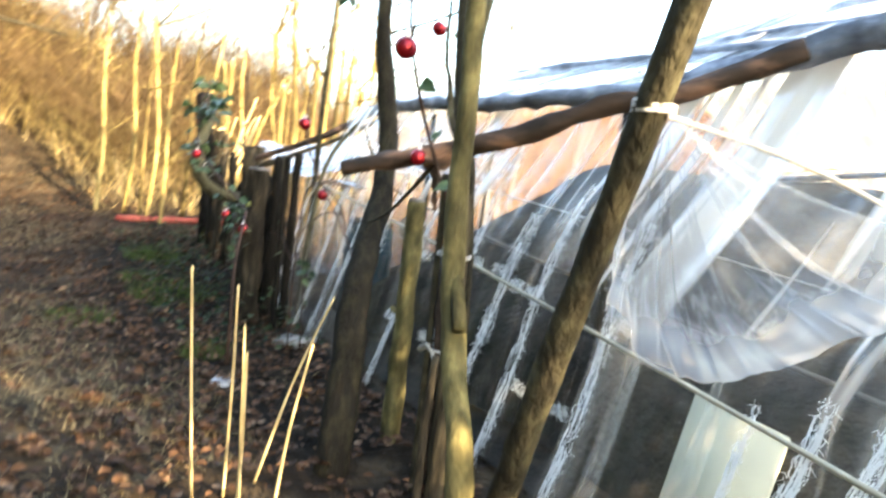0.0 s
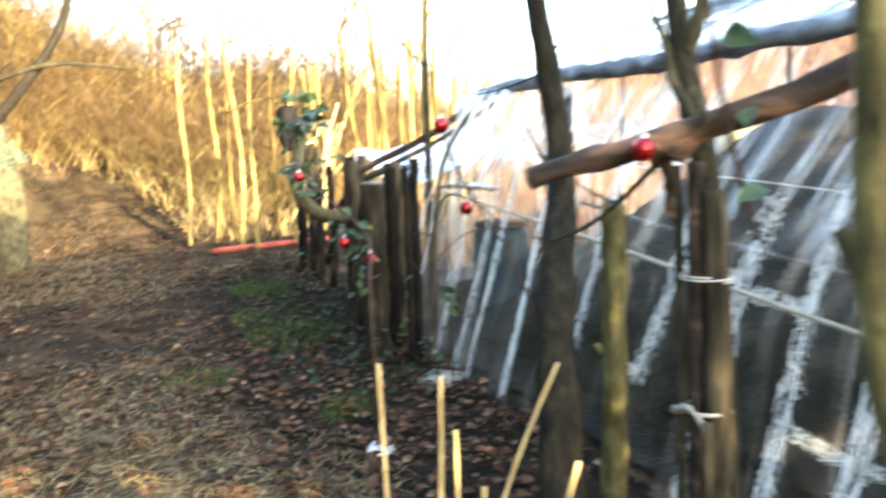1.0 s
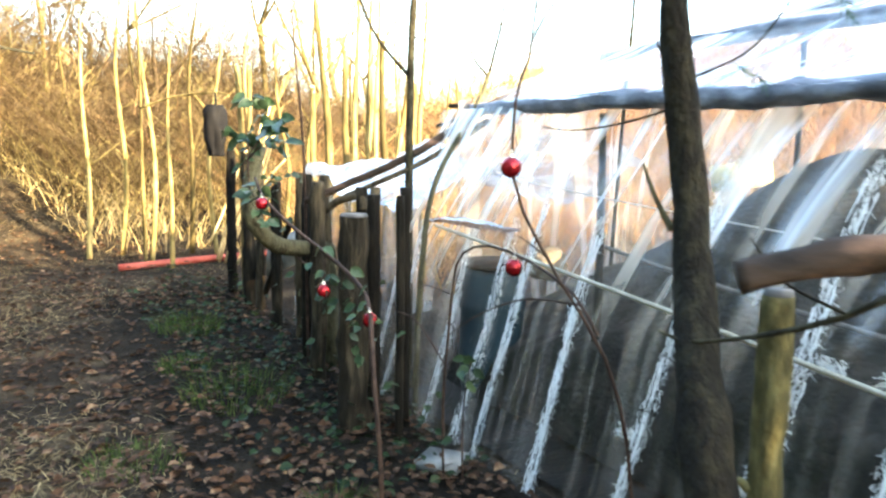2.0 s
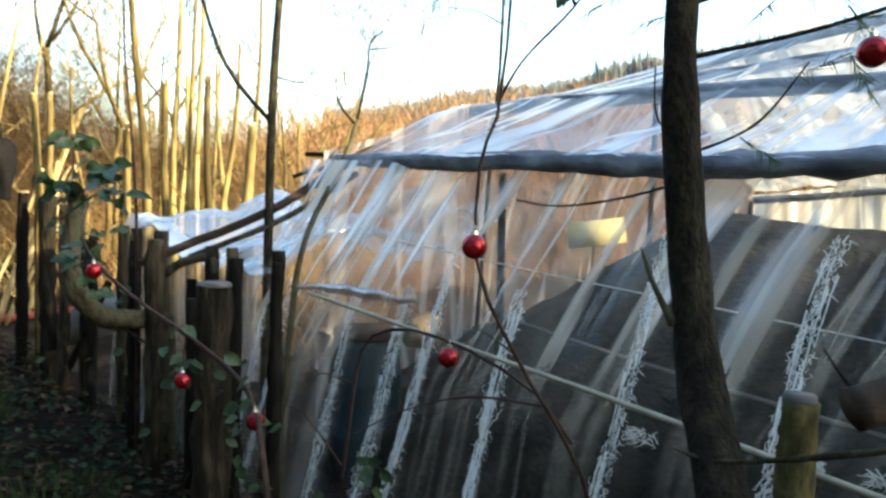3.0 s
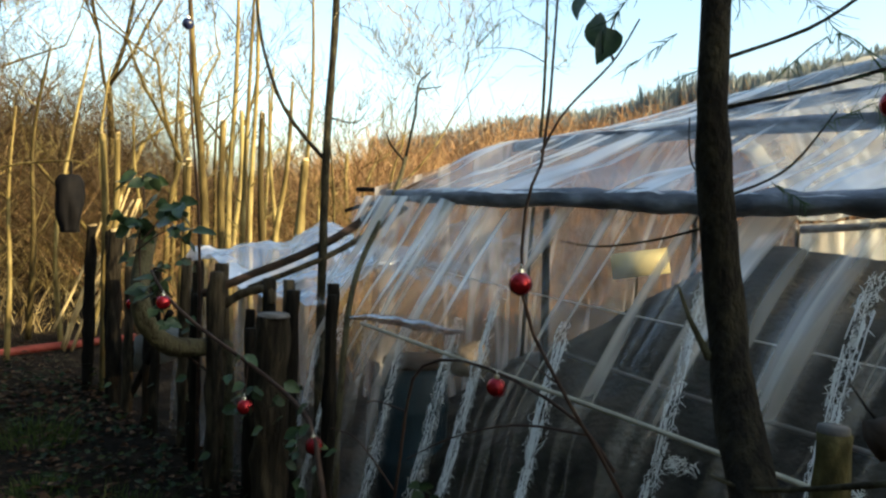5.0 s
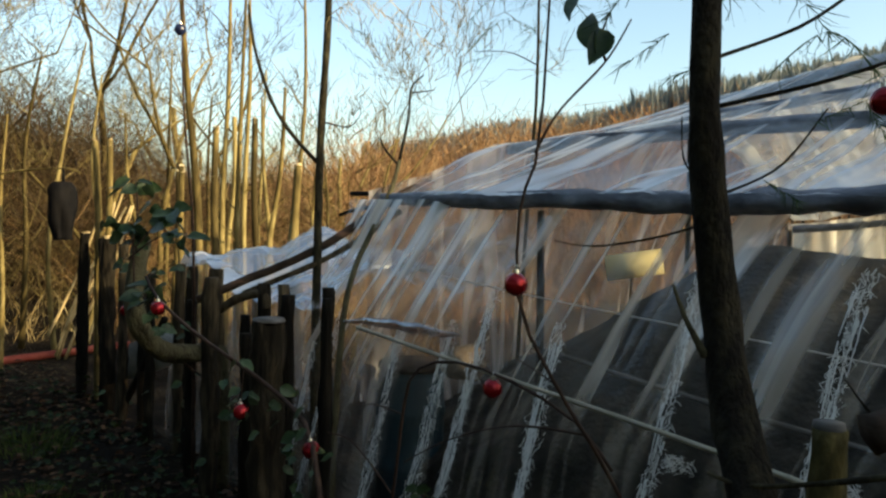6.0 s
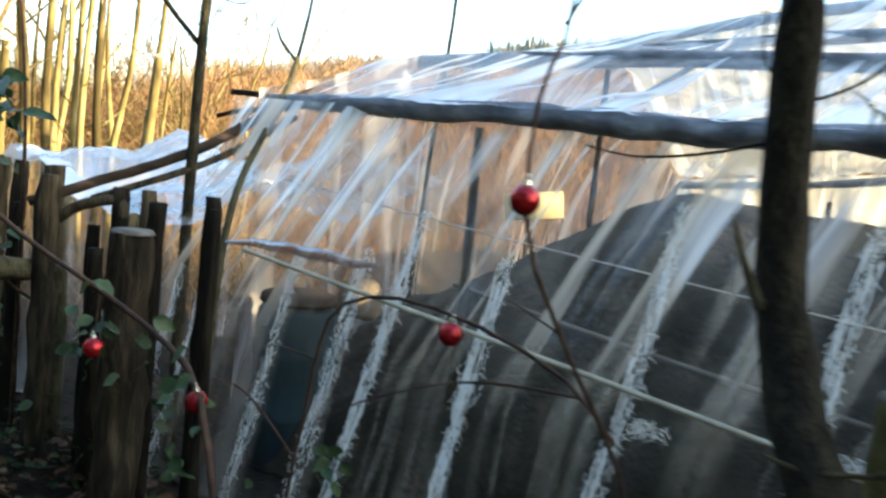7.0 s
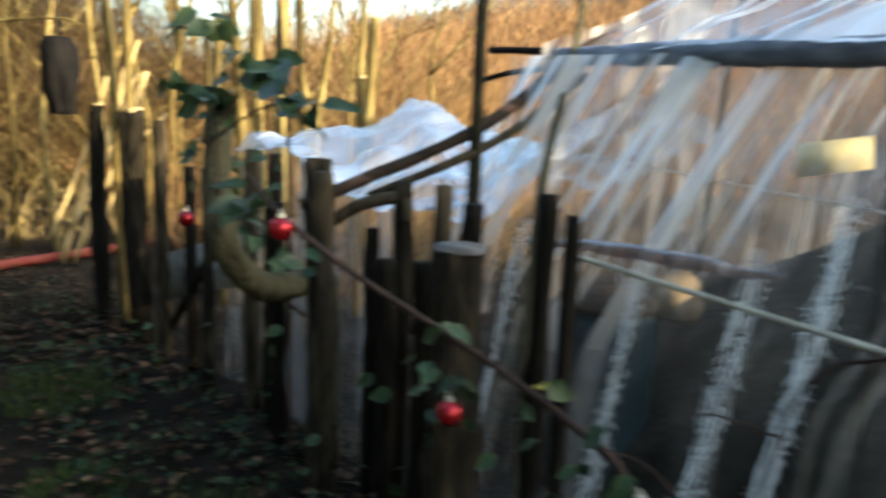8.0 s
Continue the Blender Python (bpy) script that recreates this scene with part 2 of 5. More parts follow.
CORD = material("pale_cord", [(0.3, (0.5, 0.47, 0.42)), (0.7, (0.68, 0.65, 0.6))], noise_scale=40, rough=0.8, bump=0.3)
LACE = thin("white_lace_netting", [(0.25, (0.76, 0.78, 0.77)), (0.75, (0.88, 0.89, 0.87))], rough=0.6, through_light=0.25)
WHITE = material("white_plastic", [(0.3, (0.42, 0.43, 0.44)), (0.7, (0.62, 0.63, 0.64))], noise_scale=8, rough=0.4, bump=0.1)
PANEL = material("cream_panel", [(0.3, (0.8, 0.66, 0.3)), (0.7, (0.88, 0.76, 0.42))], noise_scale=6, rough=0.5, bump=0.1)
DARKCLOTH = material("dark_ground_cloth", [(0.3, (0.004, 0.0045, 0.004)), (0.55, (0.01, 0.01, 0.009)), (0.75, (0.03, 0.027, 0.022))],
                     (1.6, 0.7, 1), 5, 0.7, 0.8, 30, dist=0.02)
BEDCLOTH = material("bed_cover_cloth", [(0.32, (0.007, 0.0068, 0.006)), (0.52, (0.02, 0.018, 0.015)), (0.72, (0.06, 0.052, 0.041))],
                    (1, 1, 1), 5, 0.75, 0.8, 30, dist=0.02)
BLUE = material("blue_tarpaulin", [(0.3, (0.005, 0.017, 0.026)), (0.7, (0.014, 0.036, 0.05))], (1, 1, 0.3), 7, 0.45, 0.5, 25)
BATTEN = material("grey_batten", [(0.3, (0.07, 0.065, 0.06)), (0.7, (0.17, 0.16, 0.15))], (0.15, 1, 1), 20, 0.8, 0.4, 60)
PLANK = material("grey_plank", [(0.3, (0.2, 0.19, 0.17)), (0.7, (0.4, 0.38, 0.34))], (0.15, 1, 1), 20, 0.8, 0.5, 60)
SLATE = material("grey_slab", [(0.3, (0.13, 0.13, 0.12)), (0.7, (0.27, 0.26, 0.24))], noise_scale=12, rough=0.85, bump=0.5)
TEAL = thin("teal_net", [(0.25, (0.08, 0.17, 0.14)), (0.75, (0.15, 0.27, 0.23))], through_light=0.4)
PALEGREEN = material("pale_green_board", [(0.3, (0.5, 0.5, 0.39)), (0.7, (0.66, 0.65, 0.5))], noise_scale=5, rough=0.6, bump=0.1)
SACK = material("buff_cloth", [(0.3, (0.11, 0.085, 0.06)), (0.7, (0.22, 0.17, 0.12))], noise_scale=14, rough=0.85, bump=0.6, bump_scale=30)
BUCKET = material("dark_sack_cloth", [(0.3, (0.003, 0.003, 0.004)), (0.7, (0.01, 0.009, 0.009))], noise_scale=8, rough=0.85, bump=0.1)
# painted haze: thicker high up, thinner past the middle, thick again beyond
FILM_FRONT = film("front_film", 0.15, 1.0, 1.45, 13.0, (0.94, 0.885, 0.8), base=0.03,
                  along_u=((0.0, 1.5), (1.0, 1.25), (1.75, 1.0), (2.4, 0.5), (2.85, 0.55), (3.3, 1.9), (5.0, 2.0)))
FILM_SKIRT = film("skirt_film", 0.3, 0.3, 3.0, 9.0, (0.8, 0.82, 0.84), base=0.05)
# painted haze thins up the roof slope
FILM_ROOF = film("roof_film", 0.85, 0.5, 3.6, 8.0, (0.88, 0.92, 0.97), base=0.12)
FILM_ANNEX = film("annex_film", 0.85, 0.85, 3.0, 9.0, (0.9, 0.91, 0.92), base=0.3)
FILM_BACK = film("back_film", 0.95, 0.95, 2.0, 9.0, (0.95, 0.9, 0.76), base=0.42)
FILM_FAN = film("tied_film", 0.72, 0.72, 3.0, 26.0, (0.88, 0.89, 0.9), base=0.12)
FILM_GABLE = film("gable_film", 0.5, 0.5, 3.0, 7.0, (0.8, 0.75, 0.72), base=0.14, clean=(0.56, 0.49, 0.47))


# ---------------------------------------------------------------- helpers
rnd = random.Random(7)


def nz(x, y, z, s=1.0):
    return noise.noise(Vector((x * s, y * s, z * s)))


def smooth(a, b, v):
    k = min(1.0, max(0.0, (v - a) / (b - a)))
    return k * k * (3 - 2 * k)


def ground_z(x, y):
    z = -0.06 + 0.045 * smooth(-2.0, -7.5, x) * 3
    z += 1.75 * smooth(-7.3, -16, x) * smooth(9, 2, y) + 0.75 * smooth(-6.5, -13, x) * smooth(2, 9, y) + 2.3 * smooth(-8, -15, x) * smooth(2.5, -4, y)
    z += 0.06 * max(0.0, -x - 14) * smooth(14, 0, y) * (1 if x > -60 else 0) + (0.06 * 46 * smooth(14, 0, y) if x <= -60 else 0)
    z += 0.2 * max(0.0, y - 12) * max(0.12, 1 - max(0.0, -x) / 170) * (1 if y < 260 else 0) + (0.2 * 248 * max(0.12, 1 - max(0.0, -x) / 170) if y >= 260 else 0)
    z += 0.09 * min(120.0, max(0.0, y - 42))
    z += 0.22 * smooth(-0.2, -3.5, y)
    z += 0.035 * nz(x, y, 3, 0.7) + 0.02 * nz(x, y, 9, 2.3)
    return z


def finish(ob, mat):
    if mat:
        ob.data.materials.append(mat)
    return ob


def part(name, bm, mat, parent=None, label="", flat=False):
    me = bpy.data.meshes.new(name)
    bm.to_mesh(me)
    bm.free()
    if not flat:
        me.polygons.foreach_set("use_smooth", [True] * len(me.polygons))
    ob = finish(new(name, me), mat)
    if parent:
        ob.parent = parent
    if label:
        ob["label"] = label
    return ob


def bulk(name, verts, faces, mat, parent=None, label="", flat=True):
    me = bpy.data.meshes.new(name)
    me.from_pydata(verts, [], faces)
    if not flat:
        me.polygons.foreach_set("use_smooth", [True] * len(me.polygons))
    ob = finish(new(name, me), mat)
    if parent:
        ob.parent = parent
    if label:
        ob["label"] = label
    return ob


def thing(name, label, category, group="", kind="", at=(0, 0, 0)):
    ob = new(name)
    ob.location = at
    ob.empty_display_size = 0.1
    return tagged(ob, label, category, group, kind)


def curve_points(pts, n):
    """n points along a smooth line through pts."""
    pts = [Vector(p) for p in pts]
    if len(pts) == 2:
        return [pts[0].lerp(pts[1], i / (n - 1)) for i in range(n)]
    out, k = [], len(pts) - 1
    for i in range(n):
        u = i / (n - 1) * k
        j = min(int(u), k - 1)
        u -= j
        p0, p1, p2, p3 = pts[max(j - 1, 0)], pts[j], pts[j + 1], pts[min(j + 2, k)]
        out.append(0.5 * ((2 * p1) + (p2 - p0) * u + (2 * p0 - 5 * p1 + 4 * p2 - p3) * u * u + (3 * p1 - p0 - 3 * p2 + p3) * u ** 3))
    return out


def tube(bm, pts, r0, r1, seg=8, rings=10, rough=0.08, seed=0.0, caps=True):
    """A tapered, slightly lumpy round of wood along pts."""
    line = curve_points(pts, rings)
    last = None
    side = Vector((1, 0.3, 0.1))
    for i, p in enumerate(line):
        d = (line[min(i + 1, rings - 1)] - line[max(i - 1, 0)]).normalized()
        a = d.cross(side)
        if a.length < 0.05:
            a = d.cross(Vector((0, 1, 0.2)))
        a.normalize()
        b = d.cross(a)
        k = i / (rings - 1)
        r = r0 + (r1 - r0) * k
        ring = []
        for s in range(seg):
            t = 2 * math.pi * s / seg
            q = a * math.cos(t) + b * math.sin(t)
            f = r * (1 + rough * 1.6 * nz(p.x * 9 + q.x * 1.3 + seed, p.y * 9 + q.y * 1.3, p.z * 9 + q.z * 1.3))
            ring.append(bm.verts.new(p + q * f))
        if last:
            for s in range(seg):
                bm.faces.new((last[s], last[(s + 1) % seg], ring[(s + 1) % seg], ring[s]))
        elif caps:
            bm.faces.new(list(reversed(ring)))
        last = ring
    if caps:
        bm.faces.new(last)
    return bm


def stick(name, pts, r0, r1, mat, parent=None, label="", seg=8, rings=10, rough=0.08):
    bm = bmesh.new()
    tube(bm, pts, r0, r1, seg, rings, rough, rnd.random() * 40)
    bmesh.ops.recalc_face_normals(bm, faces=bm.faces)
    return part(name, bm, mat, parent, label)


def slab(bm, size, m, bevel=0.006):
    """A box with eased edges, size in metres, placed by the matrix m."""
    r = bmesh.ops.create_cube(bm, size=1.0, matrix=m @ Matrix.Diagonal((*size, 1)))
    edges = list({e for v in r["verts"] for e in v.link_edges})
    bmesh.ops.bevel(bm, geom=edges, offset=bevel, segments=2, affect='EDGES')
    return bm


class Heap:
    """Many small flat pieces, gathered into one mesh."""
    def __init__(self):
        self.v, self.f = [], []

    def ribbon(self, pts, w0, w1, side):
        base = len(self.v)
        k = len(pts) - 1
        for i, p in enumerate(pts):
            w = w0 + (w1 - w0) * i / k
            self.v.append(tuple(p - side * w * 0.5))
            self.v.append(tuple(p + side * w * 0.5))
        for i in range(k):
            a = base + 2 * i
            self.f.append((a, a + 1, a + 3, a + 2))

    def leaf(self, p, d, n, length, width, fold=0.15):
        """A pointed leaf from p along d, folded on its rib."""
        s = d.cross(n).normalized()
        n = s.cross(d)
        b = len(self.v)
        for u, w, h in ((0, 0, 0), (0.3, 0.45, 1), (0.65, 0.42, 1), (1, 0, 0.1), (0.65, -0.42, 1), (0.3, -0.45, 1), (0.45, 0, 0)):
            self.v.append(tuple(p + d * (u * length) + s * (w * width) + n * (h * fold * width)))
        self.f += [(b, b + 1, b + 6), (b + 1, b + 2, b + 6), (b + 2, b + 3, b + 6), (b + 3, b + 4, b + 6), (b + 4, b + 5, b + 6), (b + 5, b, b + 6)]

    def make(self, name, mat, parent=None, label="", category="", kind="stuff"):
        ob = bulk(name, self.v, self.f, mat, parent)
        return tagged(ob, label, category, "", kind)


def any_dir(flat=0.0):
    a, z = rnd.uniform(0, 2 * math.pi), rnd.uniform(-1, 1) * (1 - flat)
    c = math.sqrt(1 - z * z)
    return Vector((c * math.cos(a), c * math.sin(a), z))


# ---------------------------------------------------------------- ground
def build_ground():
    def steps(lo, hi, n):
        a, b = math.asinh(lo / 1.2), math.asinh(hi / 1.2)
        return [1.2 * math.sinh(a + (b - a) * i / (n - 1)) for i in range(n)]
    xs, ys = [v - 1.5 for v in steps(-900, 500, 190)], [v + 0.8 for v in steps(-500, 900, 190)]
    verts = [(x, y, ground_z(x, y)) for x in xs for y in ys]
    k = len(ys)
    faces = [(i * k + j, (i + 1) * k + j, (i + 1) * k + j + 1, i * k + j + 1) for i in range(len(xs) - 1) for j in range(k - 1)]
    ob = bulk("ground", verts, faces, SOIL, flat=False)
    return tagged(ob, "bare brown earth path with trodden soil", "ground", "", "structure")


build_ground()


def scatter_litter():
    h = Heap()
    for i in range(44000):
        x, y = rnd.uniform(-11.0, 2.6), rnd.uniform(-3.2, 2.0)
        if nz(x, y, 5, 0.9) < rnd.uniform(-0.75, 0.25):
            continue
        if rnd.random() < max(0.25 * smooth(0.9, 1.5, y), 0.65 * smooth(-4.5, -7.0, x)):
            continue
        d = any_dir(0.85)
        d.z *= 0.5
        p = Vector((x, y, ground_z(x, y) + rnd.uniform(0.004, 0.03) + (0.03 * smooth(0.85, 1.1, y) if x < -0.3 else 0)))
        n = (Vector((0, 0, 1)) + any_dir() * 0.45).normalized()
        s = rnd.uniform(0.025, 0.068)
        h.leaf(p, d.normalized(), n, s, s * rnd.uniform(0.5, 0.8), rnd.uniform(0.05, 0.4))
    h.make("leaf_litter", LITTER, None, "fallen brown leaves scattered over the path", "leaves")
    h = Heap()
    for i in range(125000):
        x, y = rnd.uniform(-12, 2.6), rnd.uniform(-4.5, 2.2 if rnd.random() < 0.3 else 1.3)
        if nz(x + 7, y, 2, 0.8) + 0.35 * smooth(0.7, -0.8, y) + 0.3 * smooth(-4, -7, x) < rnd.uniform(-0.2, 0.45):
            continue
        if rnd.random() < 0.92 * smooth(0.3, 1.0, y) * smooth(-1.2, -2.2, x) * smooth(-6.5, -5, x):
            continue
        p = Vector((x, y, ground_z(x, y) + 0.006))
        d = any_dir(0.9)
        d.z = rnd.uniform(0.02, 0.35)
        L = rnd.uniform(0.04, 0.15)
        side = d.cross(Vector((0, 0, 1))).normalized()
        h.ribbon([p, p + d * L * 0.5, p + d * L - Vector((0, 0, L * 0.18)) + any_dir(0.7) * L * 0.25], 0.0032, 0.0012, side)
    h.make("dry_grass", PATHSTRAW, None, "dry flattened straw-coloured grass on the path", "dry grass")


def tuft(x, y, r, hgt, count, mat, name, label):
    h = Heap()
    for i in range(count):
        a, q = rnd.uniform(0, 6.283), r * math.sqrt(rnd.random())
        p = Vector((x + q * math.cos(a), y + q * math.sin(a), 0))
        p.z = ground_z(p.x, p.y) - 0.005
        lean = Vector((math.cos(a), math.sin(a), 0)) * rnd.uniform(0.1, 0.9) + any_dir() * 0.25
        L = hgt * rnd.uniform(0.5, 1.1)
        t = p + Vector((0, 0, L * 0.6)) + lean * L * 0.3
        e = p + Vector((0, 0, L * 0.85)) + lean * L * 0.9
        h.ribbon([p, t, e], 0.005, 0.001, any_dir(0.9))
    return h.make(name, mat, None, label, "grass")


scatter_litter()
for gx, gy, gr, gh in ((-4.67, 1.37, 0.22, 0.16), (-3.3, 1.33, 0.27, 0.15), (-1.92, 1.33, 0.13, 0.11), (-2.75, 0.75, 0.2, 0.07), (-3.9, 1.2, 0.16, 0.08)):
    tuft(gx, gy, gr, gh, 320, GRASS, "grass_tuft", "small green grass tuft beside the path")


def shade_bed():
    """A low mound of earth along the fence foot, its colour darkened to paint the shade there."""
    nx, ny = 90, 22
    v = []
    for j in range(ny + 1):
        for i in range(nx + 1):
            x, k = -6.2 + 6.0 * i / nx, j / ny
            y0 = 0.85 + 0.18 * nz(x, 3, 3, 0.9) + 0.55 * smooth(-1.6, -0.6, x)
            y = y0 + (2.06 - y0) * k
            e = min(1.0, k * 5, (nx - i) / 8, i / 8)
            v.append((x, y, ground_z(x, y) - 0.02 + e * (0.04 + 0.02 * nz(x, y, 1, 2.5) + 0.012 * nz(x, y, 7, 8))))
    f = [(j * (nx + 1) + i, j * (nx + 1) + i + 1, (j + 1) * (nx + 1) + i + 1, (j + 1) * (nx + 1) + i) for j in range(ny) for i in range(nx)]
    tagged(bulk("shade_bed", v, f, SHADESOIL, flat=False), "earth strip along the fence foot, painted dark for shade", "soil", "", "structure")


shade_bed()
h = Heap()
for i in range(850):
    x, y = rnd.uniform(-6.0, -1.9), rnd.uniform(1.15, 2.0)
    if nz(x, y, 3, 1.1) < rnd.uniform(-0.3, 0.45) - 0.5 * smooth(1.0, 1.7, y):
        continue
    p = Vector((x, y, ground_z(x, y) + 0.01 + rnd.uniform(0.01, 0.3) * rnd.random() * smooth(0.9, 1.6, y)))
    d = any_dir(0.6)
    s = rnd.uniform(0.03, 0.06)
    h.leaf(p, d, (Vector((0, 0, 1)) + any_dir() * 0.6).normalized(), s, s * 0.8, 0.2)
h.make("ground_ivy", LEAF_DARK, None, "dark green ground ivy along the fence foot", "weeds")


# ---------------------------------------------------------------- far land
def far_wood():
    """Conifers along the crest of the hill, each a few crossed tapering sprays."""
    h = Heap()
    for i in range(5600):
        a = radians(rnd.uniform(70, 142))
        d = rnd.uniform(92, 135)
        x, y = d * math.cos(a), d * math.sin(a)
        H = rnd.uniform(2.8, 4.6) * (1 + 0.45 * nz(x, y, 2, 0.08))
        p = Vector((x, y, ground_z(x, y) - 0.3))
        lean = Vector((rnd.uniform(-0.1, 0.1), rnd.uniform(-0.1, 0.1), 0)) * H
        for k in range(7):
            b = rnd.uniform(0, 3.14)
            w = H * rnd.uniform(0.05, 0.13)
            q = p + Vector((rnd.uniform(-0.16, 0.16), rnd.uniform(-0.16, 0.16), 0)) * H
            top = H * rnd.uniform(0.6, 1.05) * (1 - 1.4 * (q - p).length / H)
            h.ribbon([q, q + lean * 0.4 + Vector((0, 0, top * 0.55)), q + lean + Vector((0, 0, top))], w, w * 0.15, Vector((math.cos(b), math.sin(b), 0)))
    h.make("conifer_wood", HAZED_CONIFER, None, "conifer wood along the hill crest, paled with painted haze", "trees")


def twig_field(name, count, area, hgt, mat, label, width=0.012, clump=0.5, bend=0.5, keep=None):
    h = Heap()
    x0, x1, y0, y1 = area
    done = 0
    while done < count:
        x, y = rnd.uniform(x0, x1), rnd.uniform(y0, y1)
        if nz(x, y, 4, 0.35) < rnd.uniform(-clump, 0.2) or (keep and not keep(x, y)):
            continue
        done += 1
        L = hgt * rnd.uniform(0.35, 1.1) * max(0.3, 0.85 + 1.0 * nz(x, y, 1, 0.33) + 0.4 * nz(x, y, 6, 1.1))
        p = Vector((x, y, ground_z(x, y) - 0.03))
        lean = any_dir(0.8) * bend
        pts = [p]
        d = (Vector((0, 0, 1)) + lean * 0.5).normalized()
        for s in range(4):
            p = p + d * L * 0.25
            pts.append(p)
            d = (d + lean * 0.35 + any_dir() * 0.25).normalized()
        side = any_dir(0.6)
        far = max(1.0, math.hypot(x, y) / 9)
        h.ribbon(pts, width * far, width * 0.3 * far, side)
        for s in range(2):
            q = pts[rnd.randint(1, 4)]
            e = (any_dir(0.2) + Vector((0, 0, 0.5))).normalized() * L * rnd.uniform(0.15, 0.35)
            h.ribbon([q, q + e * 0.6, q + e + any_dir() * 0.03], width * 0.6 * far, width * 0.25 * far, any_dir(0.5))
    return h.make(name, mat, None, label, "scrub")


far_wood()
twig_field("scrub_hillside", 12000, (-34, -4.6, 6.5, 34), 2.3, SCRUB, "bare reddish-brown winter scrub on the hillside", 0.014,
           keep=lambda x, y: y > 3.0 - 0.55 * (x + 4) and not (x > -6 and y < 9))
twig_field("scrub_hillside", 7000, (-30, 14, 11, 48), 2.4, SCRUB, "bare reddish-brown winter scrub on the hillside", 0.018)
twig_field("bramble_bank", 15000, (-22, -8.2, -12, 5.5), 1.7, BRACKEN, "golden dead bramble and bracken bank in low sun", 0.012, 0.9, 1.3,
           keep=lambda x, y: x < -10.6 + 0.5 * nz(y, 3, 3, 0.8) + 2.1 * smooth(0.2, 1.6, y) or y > 2.4)
twig_field("reed_grass", 4500, (-14, -7.6, -9, 7), 0.6, STRAW, "tall golden dead grass at the foot of the bank", 0.008, 0.45, 0.7, keep=lambda x, y: x < -10.2 + 0.7 * nz(y, 3, 3, 0.8) + 2.2 * smooth(0.2, 1.6, y) or y > 2.6)
twig_field("coppice_brush", 6000, (-13, -4.9, 2.9, 12), 2.2, SCRUB, "brown dry undergrowth between the coppice stems", 0.008, 0.8, 1.2,
           keep=lambda x, y: not (x > -6.5 and y > 5.5))
twig_field("coppice_brush", 4000, (-13, -4.9, 2.9, 12), 1.8, BRACKEN, "golden dry undergrowth between the coppice stems", 0.009, 0.8, 0.9,
           keep=lambda x, y: not (x > -6.5 and y > 5.5))

twig_field("thicket", 23000, (-16, -7.6, -2.5, 6.5), 3.1, BRUSH, "dense dark brown thorn thicket beyond the fence", 0.007, 0.7, 1.4, keep=lambda x, y: x < -10.8 + 1.6 * smooth(0.5, 1.8, y))


# ---------------------------------------------------------------- coppice stems
def coppice_stem(x, y, top, r, lean, kink, cut, twigs):
    z = ground_z(x, y)
    ob = thing("coppice_stem", "slender sunlit hazel coppice stem" + (" with a pale sawn top" if cut else " with bare twigs"), "tree", "coppice stems", at=(x, y, z - 0.05))
    H = top - z + 0.05
    a = rnd.uniform(0, 6.283)
    pts = [(0, 0, 0), (lean * 0.25 + kink * math.cos(a), kink * math.sin(a), H * 0.35), (lean * 0.6 - kink * 0.6 * math.cos(a), 0, H * 0.7), (lean, 0.3 * lean, H)]
    stick("trunk", pts, r * 1.0, r * (0.78 if cut else 0.3), HAZEL, ob, rings=14, rough=0.12)
    if cut:
        bm = bmesh.new()
        bmesh.ops.create_circle(bm, cap_ends=True, radius=r * 0.75, segments=10, matrix=Matrix.Translation((lean, 0.3 * lean, H + 0.006)) @ pose(0, 0, 0, 24, 10, a * 57))
        r2 = bmesh.ops.extrude_face_region(bm, geom=list(bm.faces))
        bmesh.ops.translate(bm, vec=(0, 0, -0.05), verts=[v for v in r2["geom"] if isinstance(v, bmesh.types.BMVert)])
        part("cut_top", bm, CUT, ob, "pale sawn end", flat=True)
    line = curve_points(pts, 14)
    for k in range(twigs):
        i = rnd.randint(4, 13)
        b = (any_dir(0.5) + Vector((0, 0, 0.9))).normalized() * rnd.uniform(0.25, 0.7)
        stick("twig", [line[i], line[i] + b * 0.5, line[i] + b + any_dir() * 0.08], r * 0.22, 0.002, HAZEL, ob, seg=5, rings=5)
    return ob


